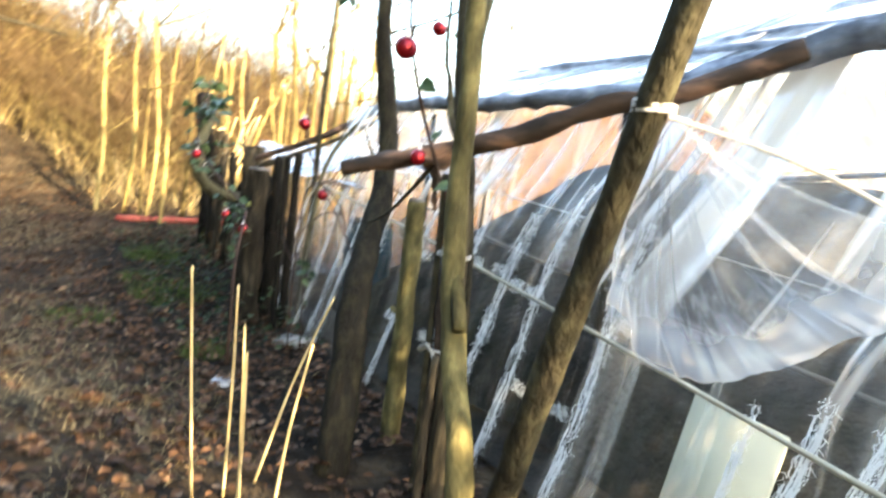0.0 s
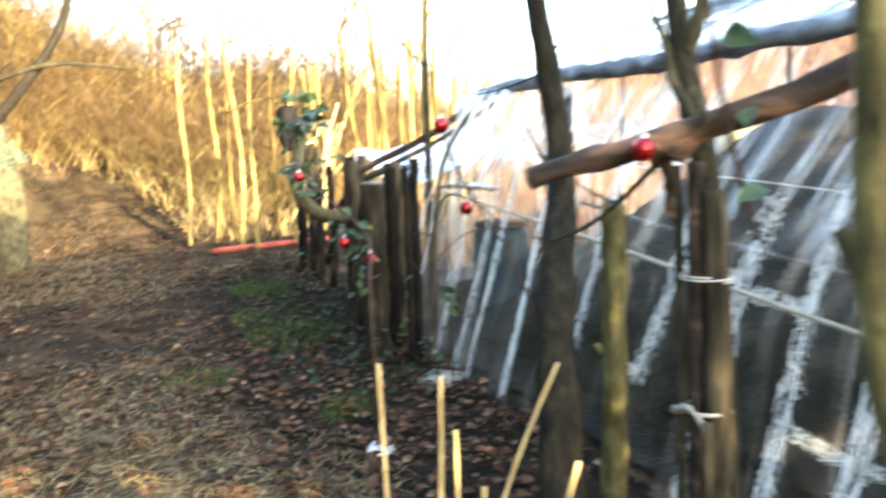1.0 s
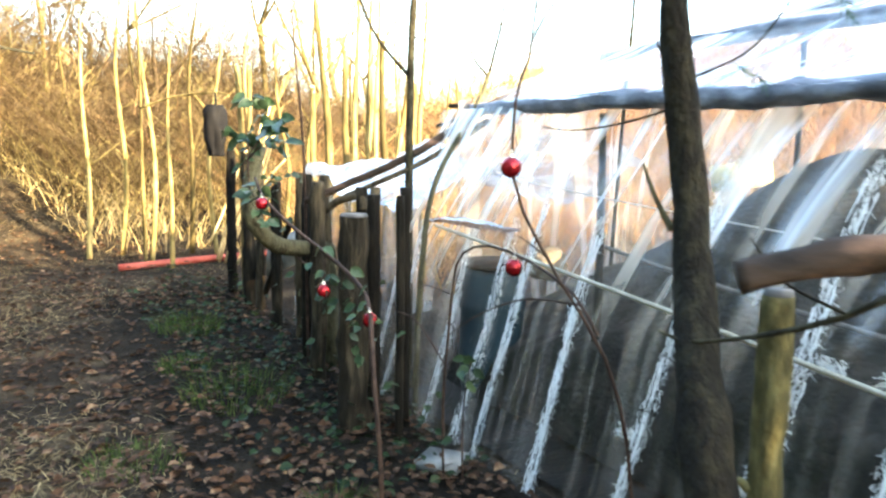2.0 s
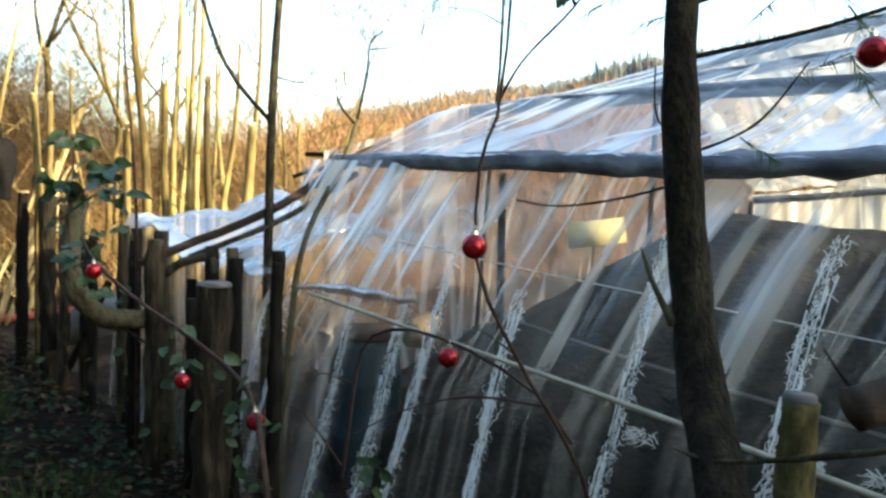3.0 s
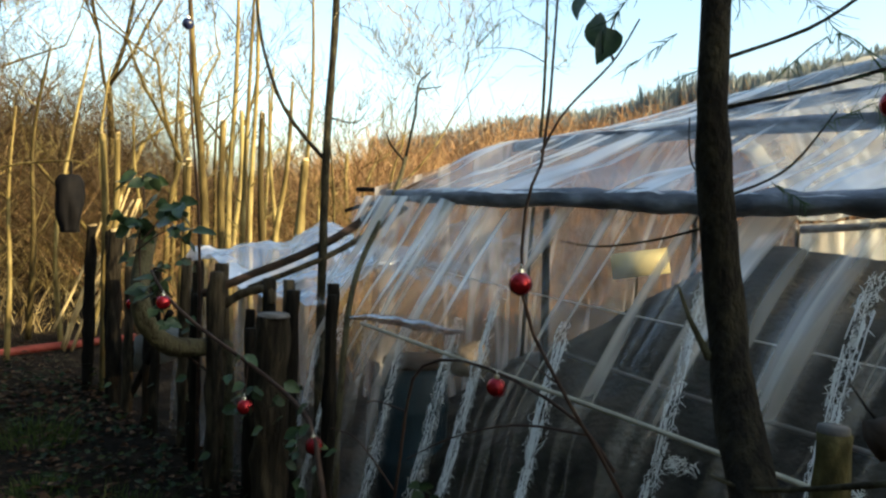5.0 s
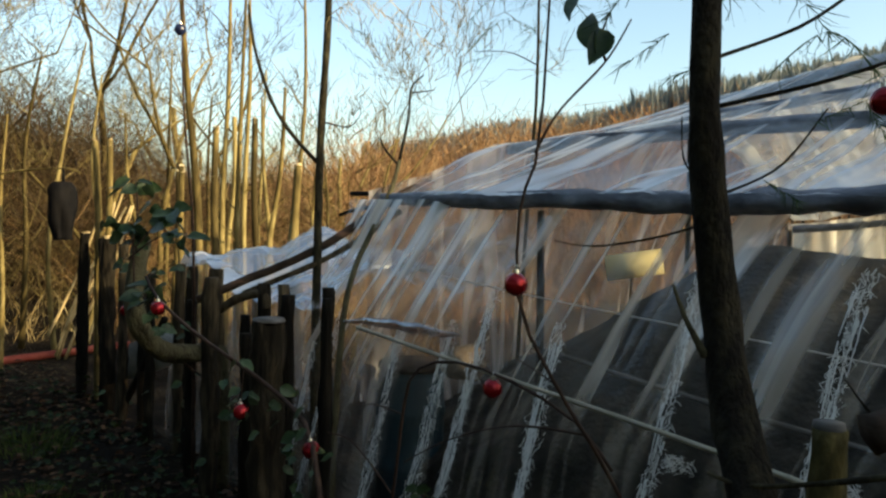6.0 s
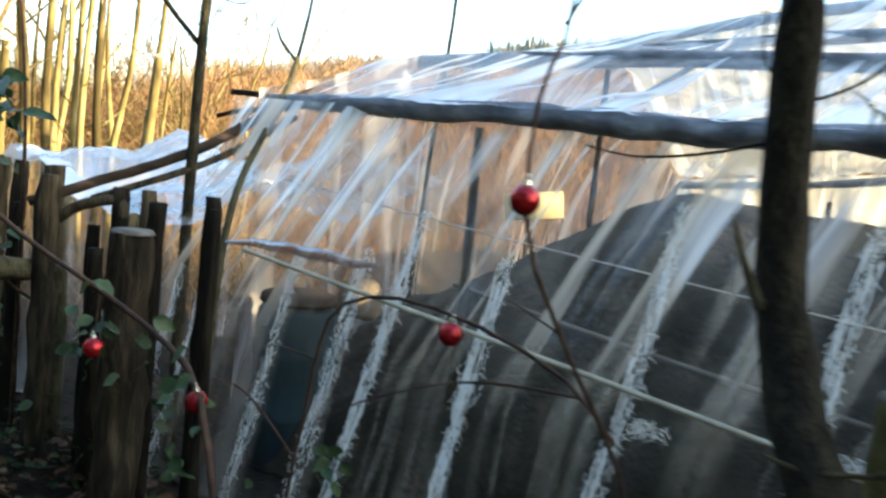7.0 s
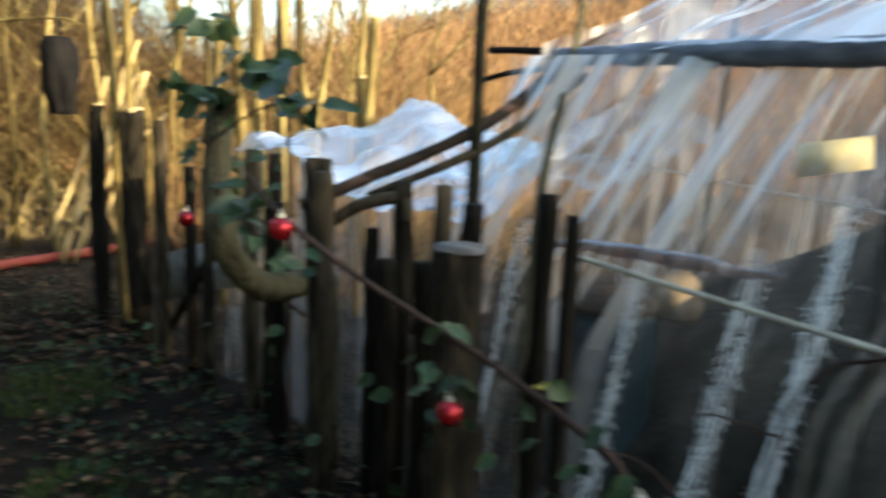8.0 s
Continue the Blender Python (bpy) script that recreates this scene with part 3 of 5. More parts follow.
COPPICE = [
    (-5.48, 2.7, 3.32, 0.044, -0.15, 0.12, False, 5),
    (-5.85, 3.09, 2.14, 0.034, 0, 0.03, True, 0),
    (-6.25, 3.41, 3.77, 0.036, 0, 0.05, False, 4),
    (-6.19, 3.5, 3.57, 0.034, 0.05, 0.05, False, 4),
    (-6.42, 3.72, 3.94, 0.033, -0.05, 0.05, False, 4),
    (-5.96, 3.52, 2.27, 0.033, 0, 0.04, True, 1),
    (-6.93, 4.23, 2.66, 0.036, -0.1, 0.06, False, 3),
    (-6.04, 3.78, 2.59, 0.04, 0.1, 0.08, False, 3),
    (-4.87, 3.2, 1.79, 0.037, 0.08, 0.05, True, 0),
    (-5.1, 3.39, 1.46, 0.034, 0, 0.02, True, 0),
    (-5.39, 3.68, 3.57, 0.027, -0.05, 0.06, False, 4),
    (-5.51, 2.64, 1.77, 0.028, 0, 0.03, True, 0),
    (-6.07, 2.86, 1.76, 0.024, 0, 0.03, True, 0),
    (-5.53, 2.04, 1.91, 0.029, -0.05, 0.03, True, 0),
    (-5.41, 2.07, 1.91, 0.024, 0, 0.03, True, 0),
    (-7.8, 2.11, 2.83, 0.032, 0.3, 0.1, False, 4),
    (-7.98, 3.2, 2.46, 0.033, -0.1, 0.1, False, 4),
    (-7.64, 2.65, 2.71, 0.025, 0.2, 0.1, False, 4),
    (-8.32, 3.71, 3.25, 0.029, 0.1, 0.1, False, 4),
    (-8.58, 4.32, 2.83, 0.032, 0.1, 0.08, False, 3),
    (-7.81, 4.3, 2.51, 0.033, 0, 0.06, True, 0),
    (-8.2, 4.84, 3.19, 0.032, 0.1, 0.08, False, 3),
    (-7.51, 5.18, 2.39, 0.031, 0.1, 0.06, False, 3),
    (-7.07, 5.12, 2.22, 0.026, -0.1, 0.06, False, 2),
    (-7.24, 2.25, 2.87, 0.026, 0.4, 0.1, False, 4),
    (-6.87, 1.72, 2.17, 0.026, 0.1, 0.06, False, 2),
    (-7.4, 1.62, 2.94, 0.029, -0.2, 0.08, False, 4),
    (-7.94, 1.42, 2.8, 0.031, 0.2, 0.08, False, 4),
    (-7.79, 1.08, 2.49, 0.029, 0.1, 0.08, False, 3),
]
for row in COPPICE:
    coppice_stem(*row)


# ---------------------------------------------------------------- bare trees
def bare_tree(x, y, H, r, label, spread=0.5, levels=4, mat=BARK, name="bare_tree"):
    z = ground_z(x, y)
    ob = thing(name, label, "tree", at=(x, y, z - 0.08))
    bm = bmesh.new()
    heap = Heap()

    def grow(p, d, L, rad, lev):
        pts = [p]
        q = p.copy()
        dd = d.copy()
        for s in range(3):
            dd = (dd + any_dir() * 0.22 + Vector((0, 0, 0.06))).normalized()
            q = q + dd * L / 3
            pts.append(q.copy())
        if rad > 0.012:
            tube(bm, pts, rad, rad * 0.62, 7, 6, 0.1, rnd.random() * 9)
        else:
            heap.ribbon(pts, max(rad * 2, 0.009), max(rad, 0.005), any_dir(0.5))
        if lev == 0:
            return
        for k in range(3 if lev > 1 else 4):
            f = rnd.choice((1, 2, 3, 3))
            e = (dd + any_dir(0.2) * spread * 1.6 + Vector((0, 0, 0.12))).normalized()
            grow(pts[f], e, L * rnd.uniform(0.55, 0.8), rad * rnd.uniform(0.4, 0.6), lev - 1)
    grow(Vector((0, 0, 0)), Vector((0.05, 0.02, 1)).normalized(), H * 0.4, r, levels)
    part("trunk", bm, mat, ob)
    c = heap.make("crown", mat, ob, "fine bare winter twigs")
    return ob


bare_tree(-8.4, 3.6, 4.6, 0.04, "bare winter birch with fine pale twigs", 0.6, 6, HAZEL)
bare_tree(-9.4, 5.2, 5.0, 0.045, "bare winter birch with fine pale twigs", 0.6, 6, HAZEL)
bare_tree(-7.6, 6.4, 4.2, 0.035, "bare winter birch with fine pale twigs", 0.5, 6, HAZEL)
bare_tree(-11.5, 4.2, 6.0, 0.07, "bare winter birch with fine pale twigs", 0.6, 5, HAZEL)
bare_tree(-13.5, 6.5, 6.5, 0.08, "bare winter birch with fine pale twigs", 0.6, 5, HAZEL)
bare_tree(-10.0, 7.6, 5.0, 0.05, "bare winter birch with fine pale twigs", 0.5, 5, HAZEL)
for bx, by, bh in ((-10.6, 2.3, 5.6), (-10.9, 1.3, 4.8), (-11.8, 1.0, 6.0), (-9.0, 3.0, 5.2)):
    bare_tree(bx, by, bh, 0.034, "bare winter birch with fine pale twigs", 0.65, 6, HAZEL)
bare_tree(-16, -1.5, 4.5, 0.09, "bare thorn tree standing in the bank", 0.7, 5, HAZEL)
for sx, sy, sh in ((-10.5, -3.2, 2.6), (-12, 0.4, 2.8), (-11.4, 1.0, 1.9), (-13.5, -5.5, 3.2), (-11.2, 2.6, 2.6), (-11.6, -1.4, 1.8), (-14, 3.6, 3.2)):
    bare_tree(sx, sy, sh, 0.03, "straw-pale leafless shrub in the bramble bank", 0.9, 5, HAZEL, "bare_shrub")
bare_tree(-15, 2.0, 3.8, 0.06, "bare thorn tree standing in the bank", 0.7, 5, HAZEL)


for sx, sy, sh in ((-11.2, 1.6, 4.2), (-11.8, 0.4, 4.6), (-11.0, 2.4, 5.0), (-10.0, 3.6, 3.8), (-12.5, 1.2, 5.2), (-12.2, -1.6, 4.4), (-14.0, -3.4, 4.6)):
    bare_tree(sx, sy, sh, 0.035, "dense twiggy brown thorn bush in winter", 0.8, 6, BRUSH, "thorn_bush")


def net_tree():
    """An old stem by the path with a torn piece of teal net caught on it."""
    x, y = -6.9, -0.95
    z = ground_z(x, y)
    ob = thing("old_tree", "old grey-brown twin-stemmed tree beside the path", "tree", at=(x, y, z - 0.08))
    stick("trunk", [(0.05, 0.3, 0), (0.0, 0.33, 0.9), (-0.05, 0.25, 1.8), (0.1, 0.45, 3.4)], 0.17, 0.09, BARK, ob, rings=16, rough=0.2, seg=12)
    stick("trunk", [(0.1, -0.25, 0), (0.15, -0.2, 1.0), (0.2, -0.1, 2.0), (0.2, -0.2, 3.4)], 0.2, 0.12, BARK, ob, rings=16, rough=0.2, seg=12)
    stick("branch", [(0.0, 0.0, 1.2), (0.1, 0.5, 1.75), (0.1, 0.95, 2.4), (0.1, 1.1, 3.0)], 0.06, 0.03, BARK, ob)
    stick("branch", [(0.0, 0.3, 1.9), (0.2, 0.9, 2.05), (0.1, 1.6, 2.0)], 0.035, 0.01, BARK, ob)
    for k in range(10):
        p = Vector((rnd.uniform(-0.1, 0.2), rnd.uniform(-0.4, 0.4), rnd.uniform(0.8, 2.8)))
        stick("twig", [p, p + any_dir() * 0.3 + Vector((0, 0, 0.2)), p + any_dir() * 0.5 + Vector((0, 0, 0.45))], 0.014, 0.003, BARK, ob, seg=5, rings=5)
    net = Heap()
    A, B, C = Vector((x + 0.35, y + 0.12, z + 1.62)), Vector((x + 0.3, y + 0.58, z + 1.08)), Vector((x + 0.45, y - 0.42, z + 0.62))
    for k in range(900):
        u, v = rnd.random(), rnd.random()
        if u + v > 1:
            u, v = 1 - u, 1 - v
        p = A + (B - A) * u + (C - A) * v + Vector((0.06 * nz(u * 4, v * 4, 1), 0, -0.05 * u * v))
        d = ((B - A) * rnd.uniform(-1, 1) + (C - A) * rnd.uniform(-1, 1)).normalized()
        net.ribbon([p, p + d * 0.03, p + d * 0.06 + any_dir() * 0.008], 0.007, 0.007, Vector((0, 0, 1)).cross(d).normalized() * 0.6 + Vector((0, 0, 0.6)))
    net.make("torn_net", TEAL, None, "torn teal garden netting caught on a tree", "net")


net_tree()


# ---------------------------------------------------------------- the film shelter
def sheet(name, func, nu, nv, mat, parent, label="", shear=0.0):
    """A film sheet: func(a, b) gives a place for a, b in 0..1; UV in metres along both ways."""
    verts = [Vector(func(i / nu, j / nv)) for j in range(nv + 1) for i in range(nu + 1)]
    w = nu + 1
    faces = [(j * w + i, j * w + i + 1, (j + 1) * w + i + 1, (j + 1) * w + i) for j in range(nv) for i in range(nu)]
    ob = bulk(name, [tuple(v) for v in verts], faces, mat, parent, label, flat=False)
    uvs = ob.data.uv_layers.new(name="UVMap")
    mid = [sum((verts[j * w + i + 1] - verts[j * w + i]).length for i in range(nu)) for j in range(nv + 1)]
    rise = [0.0]
    for j in range(nv):
        rise.append(rise[-1] + (verts[(j + 1) * w + nu // 2] - verts[j * w + nu // 2]).length)
    for poly in ob.data.polygons:
        for li in poly.loop_indices:
            k = ob.data.loops[li].vertex_index
            up = rise[k // w]
            uvs.data[li].uv = (k % w / nu * mid[0] - shear * max(0.0, up - 0.75), up)
    return ob


def along(profile, t):
    k = t * (len(profile) - 1)
    i = min(int(k), len(profile) - 2)
    k -= i
    return [p + (q - p) * k for p, q in zip(profile[i], profile[i + 1])]


FRONT = [(2.0, -0.06), (2.08, 0.22), (2.16, 0.5), (2.225, 0.8), (2.31, 1.05), (2.42, 1.29), (2.5, 1.505)]


def front_at(x, t):
    y, z = along(FRONT, t)
    k = x - 0.6 * max(0.0, t - 0.5)
    f = 0.024 * nz(k * 6, t * 1.2, 2) + 0.011 * nz(k * 17, t * 1.2, 7) + 0.004 * nz(k * 45, t * 2.0, 9)
    sag = 0.05 * math.sin(math.pi * t) * nz(x * 1.3, 5, 5)
    return (x + 0.03 * nz(x * 2, t * 3, 11), y + f + sag - 0.05 * smooth(-2.6, -3.15, x) * (1 - t), z + eave_lift(x) * smooth(0.55, 1.0, t))


def front_height(z):
    """The share up the front for a height z."""
    for i in range(len(FRONT) - 1):
        if FRONT[i + 1][1] >= z:
            return (i + (z - FRONT[i][1]) / (FRONT[i + 1][1] - FRONT[i][1])) / (len(FRONT) - 1)
    return 1.0


ROOF = [(2.41, 1.517), (2.87, 1.66), (3.3, 1.86), (3.9, 1.97), (4.5, 2.17), (5.3, 1.86), (6.3, 1.42)]


def eave_lift(x):
    """The eave climbs towards the open end."""
    return 0.19 * max(0.0, x + 0.05)


def roof_left(y):
    return -3.08 + 0.22 * smooth(2.5, 3.5, y) + 0.55 * smooth(3.4, 4.5, y)


def roof_at(a, b):
    y, z = along(ROOF, b)
    x0 = roof_left(y)
    x = x0 + (1.85 - x0) * a
    z += 0.03 * nz(x * 1.1, y * 1.3, 3) + 0.012 * nz(x * 6 + y, y * 3, 8) + 0.006 * nz(x * 17, y * 5, 4)
    z += 0.13 * min(2.0, max(0.0, x + 2.5)) * smooth(3.3, 4.5, y) + eave_lift(x) * smooth(4.2, 2.6, y)
    y += 0.22 * (1 - smooth(-3.1, -2.3, x)) * (1 - smooth(2.4, 3.2, y))
    return (x, y, z)


def lace_strip(x, top, foot, width, parent, smear, lean=0.0):
    """A ragged strip of white lacy netting lying on the film, torn along both edges."""
    h = Heap()

    def place(z, off):
        t = front_height(z)
        px, py, pz = front_at(x + off + lean * (z - 0.8), t)
        return Vector((px, py - 0.012, pz + 0.003))
    rows = int((top - foot) / 0.009)
    cols = 9

    def node(i, c):
        z = foot + (top - foot) * i / rows + 0.012 * nz(i * 0.7, c * 1.9, x)
        edge = width * (0.66 + 0.6 * nz(z * 5, x * 3, 1)) * (1 - 0.4 * smooth(0.85, 1.3, z))
        o = (c / (cols - 1) * 2 - 1) * edge + 0.016 * nz(z * 37, c * 7 + x, 2) + 0.012 * nz(z * 110, c * 3, x)
        return place(max(-0.04, z + 0.008 * nz(z * 60, c * 5, x + 4)), o)
    for i in range(rows):
        for c in range(cols):
            side = Vector((rnd.uniform(0.7, 1), 0, rnd.uniform(-0.4, 0.4)))
            if rnd.random() < 0.66:
                h.ribbon([node(i, c), node(i + 1, c) + any_dir() * 0.002], rnd.uniform(0.002, 0.0048), 0.002, side)
            if c < cols - 1 and rnd.random() < 0.42:
                h.ribbon([node(i, c), node(i + rnd.choice((-1, 0, 1, 2)), c + 1)], rnd.uniform(0.0015, 0.0035), 0.0015, Vector((rnd.uniform(-0.3, 0.6), 0, 0.9)))
            if c in (0, cols - 1) and rnd.random() < 0.22:
                q = node(i, c)
                h.ribbon([q, q + Vector(((1 if c else -1) * rnd.uniform(0.006, 0.02), 0, -rnd.uniform(0.0, 0.022)))], 0.003, 0.001, Vector((0.4, 0, 0.9)))
    for k in range(int(48 * smear * (top - foot))):
        z = foot + (top - foot) * (0.05 + 0.9 * rnd.random())
        o = rnd.uniform(-0.7, 0.7) * width * 0.8
        L = rnd.uniform(0.03, 0.13)
        h.ribbon([place(max(-0.04, z - L * u / 3), o + 0.006 * nz(z * 30 + u, o, 4)) - Vector((0, 0.003 + 0.004 * rnd.random(), 0)) for u in range(4)], rnd.uniform(0.004, 0.009), 0.003, Vector((1, 0, 0.1)))
    for k in range(2 if -1.3 < x < 0.2 else 0):
        z, sg = rnd.choice((0.74, 0.7, 0.35)), rnd.choice((-1, 1))
        for q in range(40):
            o = sg * (width * 0.6 + rnd.random() * 0.09)
            h.ribbon([place(z + rnd.uniform(-0.025, 0.025), o), place(z + rnd.uniform(-0.03, 0.02), o + rnd.uniform(0.01, 0.03)), place(z - rnd.uniform(0, 0.04), o + rnd.uniform(-0.02, 0.03))], 0.0035, 0.0015, Vector((0.3, 0, 0.95)))
    return h.make("lace_strip", LACE, parent, kind="")


def shelter():
    ob = thing("polythene_shelter", "homemade pole-framed shelter draped with clear wrinkled polythene", "shelter", at=(0, 0, 0))
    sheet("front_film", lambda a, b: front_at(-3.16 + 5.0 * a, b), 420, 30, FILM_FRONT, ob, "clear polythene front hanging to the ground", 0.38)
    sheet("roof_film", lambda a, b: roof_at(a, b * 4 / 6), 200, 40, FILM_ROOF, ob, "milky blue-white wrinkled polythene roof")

    def behind(a, b):
        x, y, z = roof_at(a, (4 + 2 * b) / 6)
        return (x, y, z + 0.05 * nz(x * 3.1, y * 3.1, 21) + 0.03 * nz(x * 9, y * 8, 5))
    sheet("back_slope", behind, 160, 40, FILM_BACK, ob, "sunlit crumpled polythene on the back slope")

    def back(a, b):
        x = -2.35 + 4.2 * a
        return (x, 6.3 + 0.15 * (1 - b) + 0.07 * nz(x * 4, b * 3, 6) + 0.035 * nz(x * 11, b * 6, 2), -0.06 + (1.48 + 0.13 * min(2.0, max(0.0, x + 2.5))) * b)
    sheet("back_film", back, 160, 24, FILM_BACK, ob, "sunlit back wall of wrinkled polythene")

    def gable(a, b):
        y = 2.55 + 3.75 * a
        k = (y - 2.44) / 3.86
        top = along(ROOF, min(1, max(0, 0 if y < 2.44 else next((i + (y - ROOF[i][0]) / (ROOF[i + 1][0] - ROOF[i][0])) / 6 for i in range(6) if ROOF[i + 1][0] >= y - 1e-6))))[1]
        return (roof_left(y) + 0.01 + 0.03 * nz(y * 4, b * 2, 3) - 0.62 * smooth(3.3, 4.3, y) * smooth(6.2, 5.2, y) * (1 - b ** 4), y, -0.05 + (top + 0.04) * b)
    sheet("gable_film", gable, 60, 14, FILM_GABLE, ob, "milky polythene closing the gable end")

    def annex(a, b):
        x, y = -3.02 - 1.45 * a, 2.14 + 1.9 * b
        z = 1.0 + 0.12 * smooth(0.5, 1, a) * smooth(0.4, 0, b) + 0.3 * math.exp(-((x + 4.15) / 0.36) ** 2 - ((y - 2.98) / 0.45) ** 2)
        z += 0.30 * smooth(0.45, 0.0, a) * smooth(0.05, 0.5, b) + 0.05 * smooth(0.1, 0.6, b) + 0.1 * nz(x * 3, y * 3, 2) + 0.06 * nz(x * 8, y * 7, 5) + 0.022 * nz(x * 19, y * 17, 9)
        return (x, y, z - 0.12 * smooth(0.75, 1, b))
    sheet("annex_film", annex, 60, 60, FILM_ANNEX, ob, "crumpled milky polythene over the low end")
    sheet("annex_skirt", lambda a, b: (-3.02 - 1.45 * a + 0.02 * nz(a * 9, b * 2, 2), 2.08 + 0.06 * b + 0.03 * nz(a * 14, b * 2, 4), -0.05 + (annex(a, 0)[2] + 0.05) * b), 60, 14, FILM_SKIRT, ob)
    sheet("annex_end", lambda a, b: (-4.47 + 0.02 * nz(a * 8, b * 3, 2), 2.14 + 1.9 * a, -0.05 + (annex(1, a)[2] + 0.05) * b), 40, 12, FILM_SKIRT, ob)
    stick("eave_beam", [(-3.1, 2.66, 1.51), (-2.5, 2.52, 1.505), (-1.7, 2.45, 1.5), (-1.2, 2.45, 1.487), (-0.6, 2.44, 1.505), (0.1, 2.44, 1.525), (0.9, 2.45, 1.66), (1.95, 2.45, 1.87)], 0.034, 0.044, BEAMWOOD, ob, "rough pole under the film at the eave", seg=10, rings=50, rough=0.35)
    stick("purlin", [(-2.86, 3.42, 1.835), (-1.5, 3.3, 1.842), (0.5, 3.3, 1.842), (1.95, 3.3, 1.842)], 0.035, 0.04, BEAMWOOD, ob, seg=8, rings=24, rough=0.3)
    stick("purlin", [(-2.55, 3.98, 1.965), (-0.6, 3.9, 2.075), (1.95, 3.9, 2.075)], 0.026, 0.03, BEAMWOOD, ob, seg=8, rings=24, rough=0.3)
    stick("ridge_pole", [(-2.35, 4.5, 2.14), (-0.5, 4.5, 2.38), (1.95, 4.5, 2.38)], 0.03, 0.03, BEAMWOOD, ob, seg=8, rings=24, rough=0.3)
    stick("back_rail", [(-2.3, 6.28, 1.4), (-1.4, 6.28, 1.5), (-0.5, 6.28, 1.63), (0.7, 6.28, 1.64), (1.95, 6.28, 1.64)], 0.03, 0.03, BEAMWOOD, ob, rings=16, rough=0.3)
    for px, py, pt in ((-1.95, 2.58, 1.46), (-0.25, 2.6, 1.46), (1.5, 2.6, 1.46), (-2.3, 4.5, 2.12), (0.2, 4.5, 2.36), (-2.3, 6.2, 1.4), (-1.2, 6.2, 1.4), (0.0, 6.2, 1.4), (1.4, 6.2, 1.4)):
        stick("upright", [(px, py, -0.08), (px + 0.02, py, pt * 0.5), (px, py, pt)], 0.02, 0.016, POLE, ob)
    for k in range(6):
        x = -2.3 + 0.8 * k
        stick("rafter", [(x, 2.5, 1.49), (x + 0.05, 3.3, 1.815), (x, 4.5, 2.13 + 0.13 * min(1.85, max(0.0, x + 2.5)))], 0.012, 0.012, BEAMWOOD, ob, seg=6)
    # the film gathered into a loose roll above the tape
    roll = [(-2.8, 2.2, 0.93), (-2.6, 2.21, 0.945), (-2.4, 2.22, 0.955), (-2.2, 2.23, 0.955), (-2.05, 2.25, 0.95)]
    sheet("film_roll", lambda a, b: tuple(curve_points(roll, 81)[round(a * 80)] + Vector((0, math.cos(b * 6.2832), math.sin(b * 6.2832))) * (0.004 + 0.018 * math.sin(math.pi * a) + 0.006 * nz(a * 7, b * 2, 4)) + Vector((0, -0.02, 0.01 * nz(a * 6, b * 3, 7)))),
          80, 10, FILM_GABLE, ob, "film gathered into a loose milky roll")
    # strings and tape across the front
    bm = bmesh.new()
    pts = curve_points([(-2.62, 2.14, 0.925), (-1.9, 2.165, 0.855), (-1.1, 2.165, 0.785), (0.2, 2.14, 0.66), (1.8, 2.1, 0.5)], 40)
    last = None
    for i, p in enumerate(pts):
        tw = 0.25 * nz(i * 0.35, 1, 1)
        up = Vector((0, math.sin(tw), math.cos(tw))) * 0.008
        ring = [bm.verts.new(p + up + Vector((0, q, 0))) for q in (0.0, 0.002)] + [bm.verts.new(p - up + Vector((0, q, 0))) for q in (0.002, 0.0)]
        if last:
            for s in range(4):
                bm.faces.new((last[s], last[(s + 1) % 4], ring[(s + 1) % 4], ring[s]))
        last = ring
    bmesh.ops.recalc_face_normals(bm, faces=bm.faces)
    part("tape", bm, TAPE, ob, "cream woven tape tied across the front")
    stick("cord", [(-2.85, 2.54, 1.18), (-1.8, 2.56, 1.09), (-0.6, 2.6, 1.01), (1.6, 2.6, 0.86)], 0.003, 0.003, CORD, ob, "pale cord inside the film", seg=6, rings=30)
    stick("inner_rail", [(-2.0, 2.62, 0.88), (-0.9, 2.6, 0.77), (1.4, 2.6, 0.6)], 0.009, 0.01, BATTEN, ob, "thin grey batten inside the film", rings=20)
    for x, top, foot, w, sm, lean in ((-2.86, 0.98, 0.0, 0.03, 0.5, 0.05), (-2.44, 0.95, -0.02, 0.026, 0.6, 0.05), (-2.15, 1.0, -0.02, 0.04, 1.0, 0.06), (-1.98, 1.15, -0.03, 0.036, 1.6, 0.08),
                                      (-1.63, 1.05, -0.03, 0.038, 2.4, 0.05), (-1.17, 1.28, -0.03, 0.04, 0.8, 0.1), (-0.72, 1.3, 0.3, 0.04, 0.9, 0.14), (-0.4, 1.0, -0.03, 0.05, 1.4, 0.1),
                                      (-0.12, 1.15, -0.03, 0.045, 1.2, 0.08), (0.12, 1.25, -0.03, 0.05, 1.8, 0.08), (0.3, 1.1, -0.03, 0.04, 1.6, 0.05),
                                      (0.92, 0.62, -0.03, 0.03, 1.8, 0.1), (1.12, 0.7, 0.0, 0.035, 2.2, 0.2), (1.3, 0.75, 0.0, 0.04, 2.4, 0.3), (1.5, 0.8, 0.0, 0.04, 2.0, 0.3), (-3.0, 0.8, 0.02, 0.03, 1.0, 0.0)):
        lace_strip(x, top, foot, w, ob, sm, lean)
    return ob


shelter()


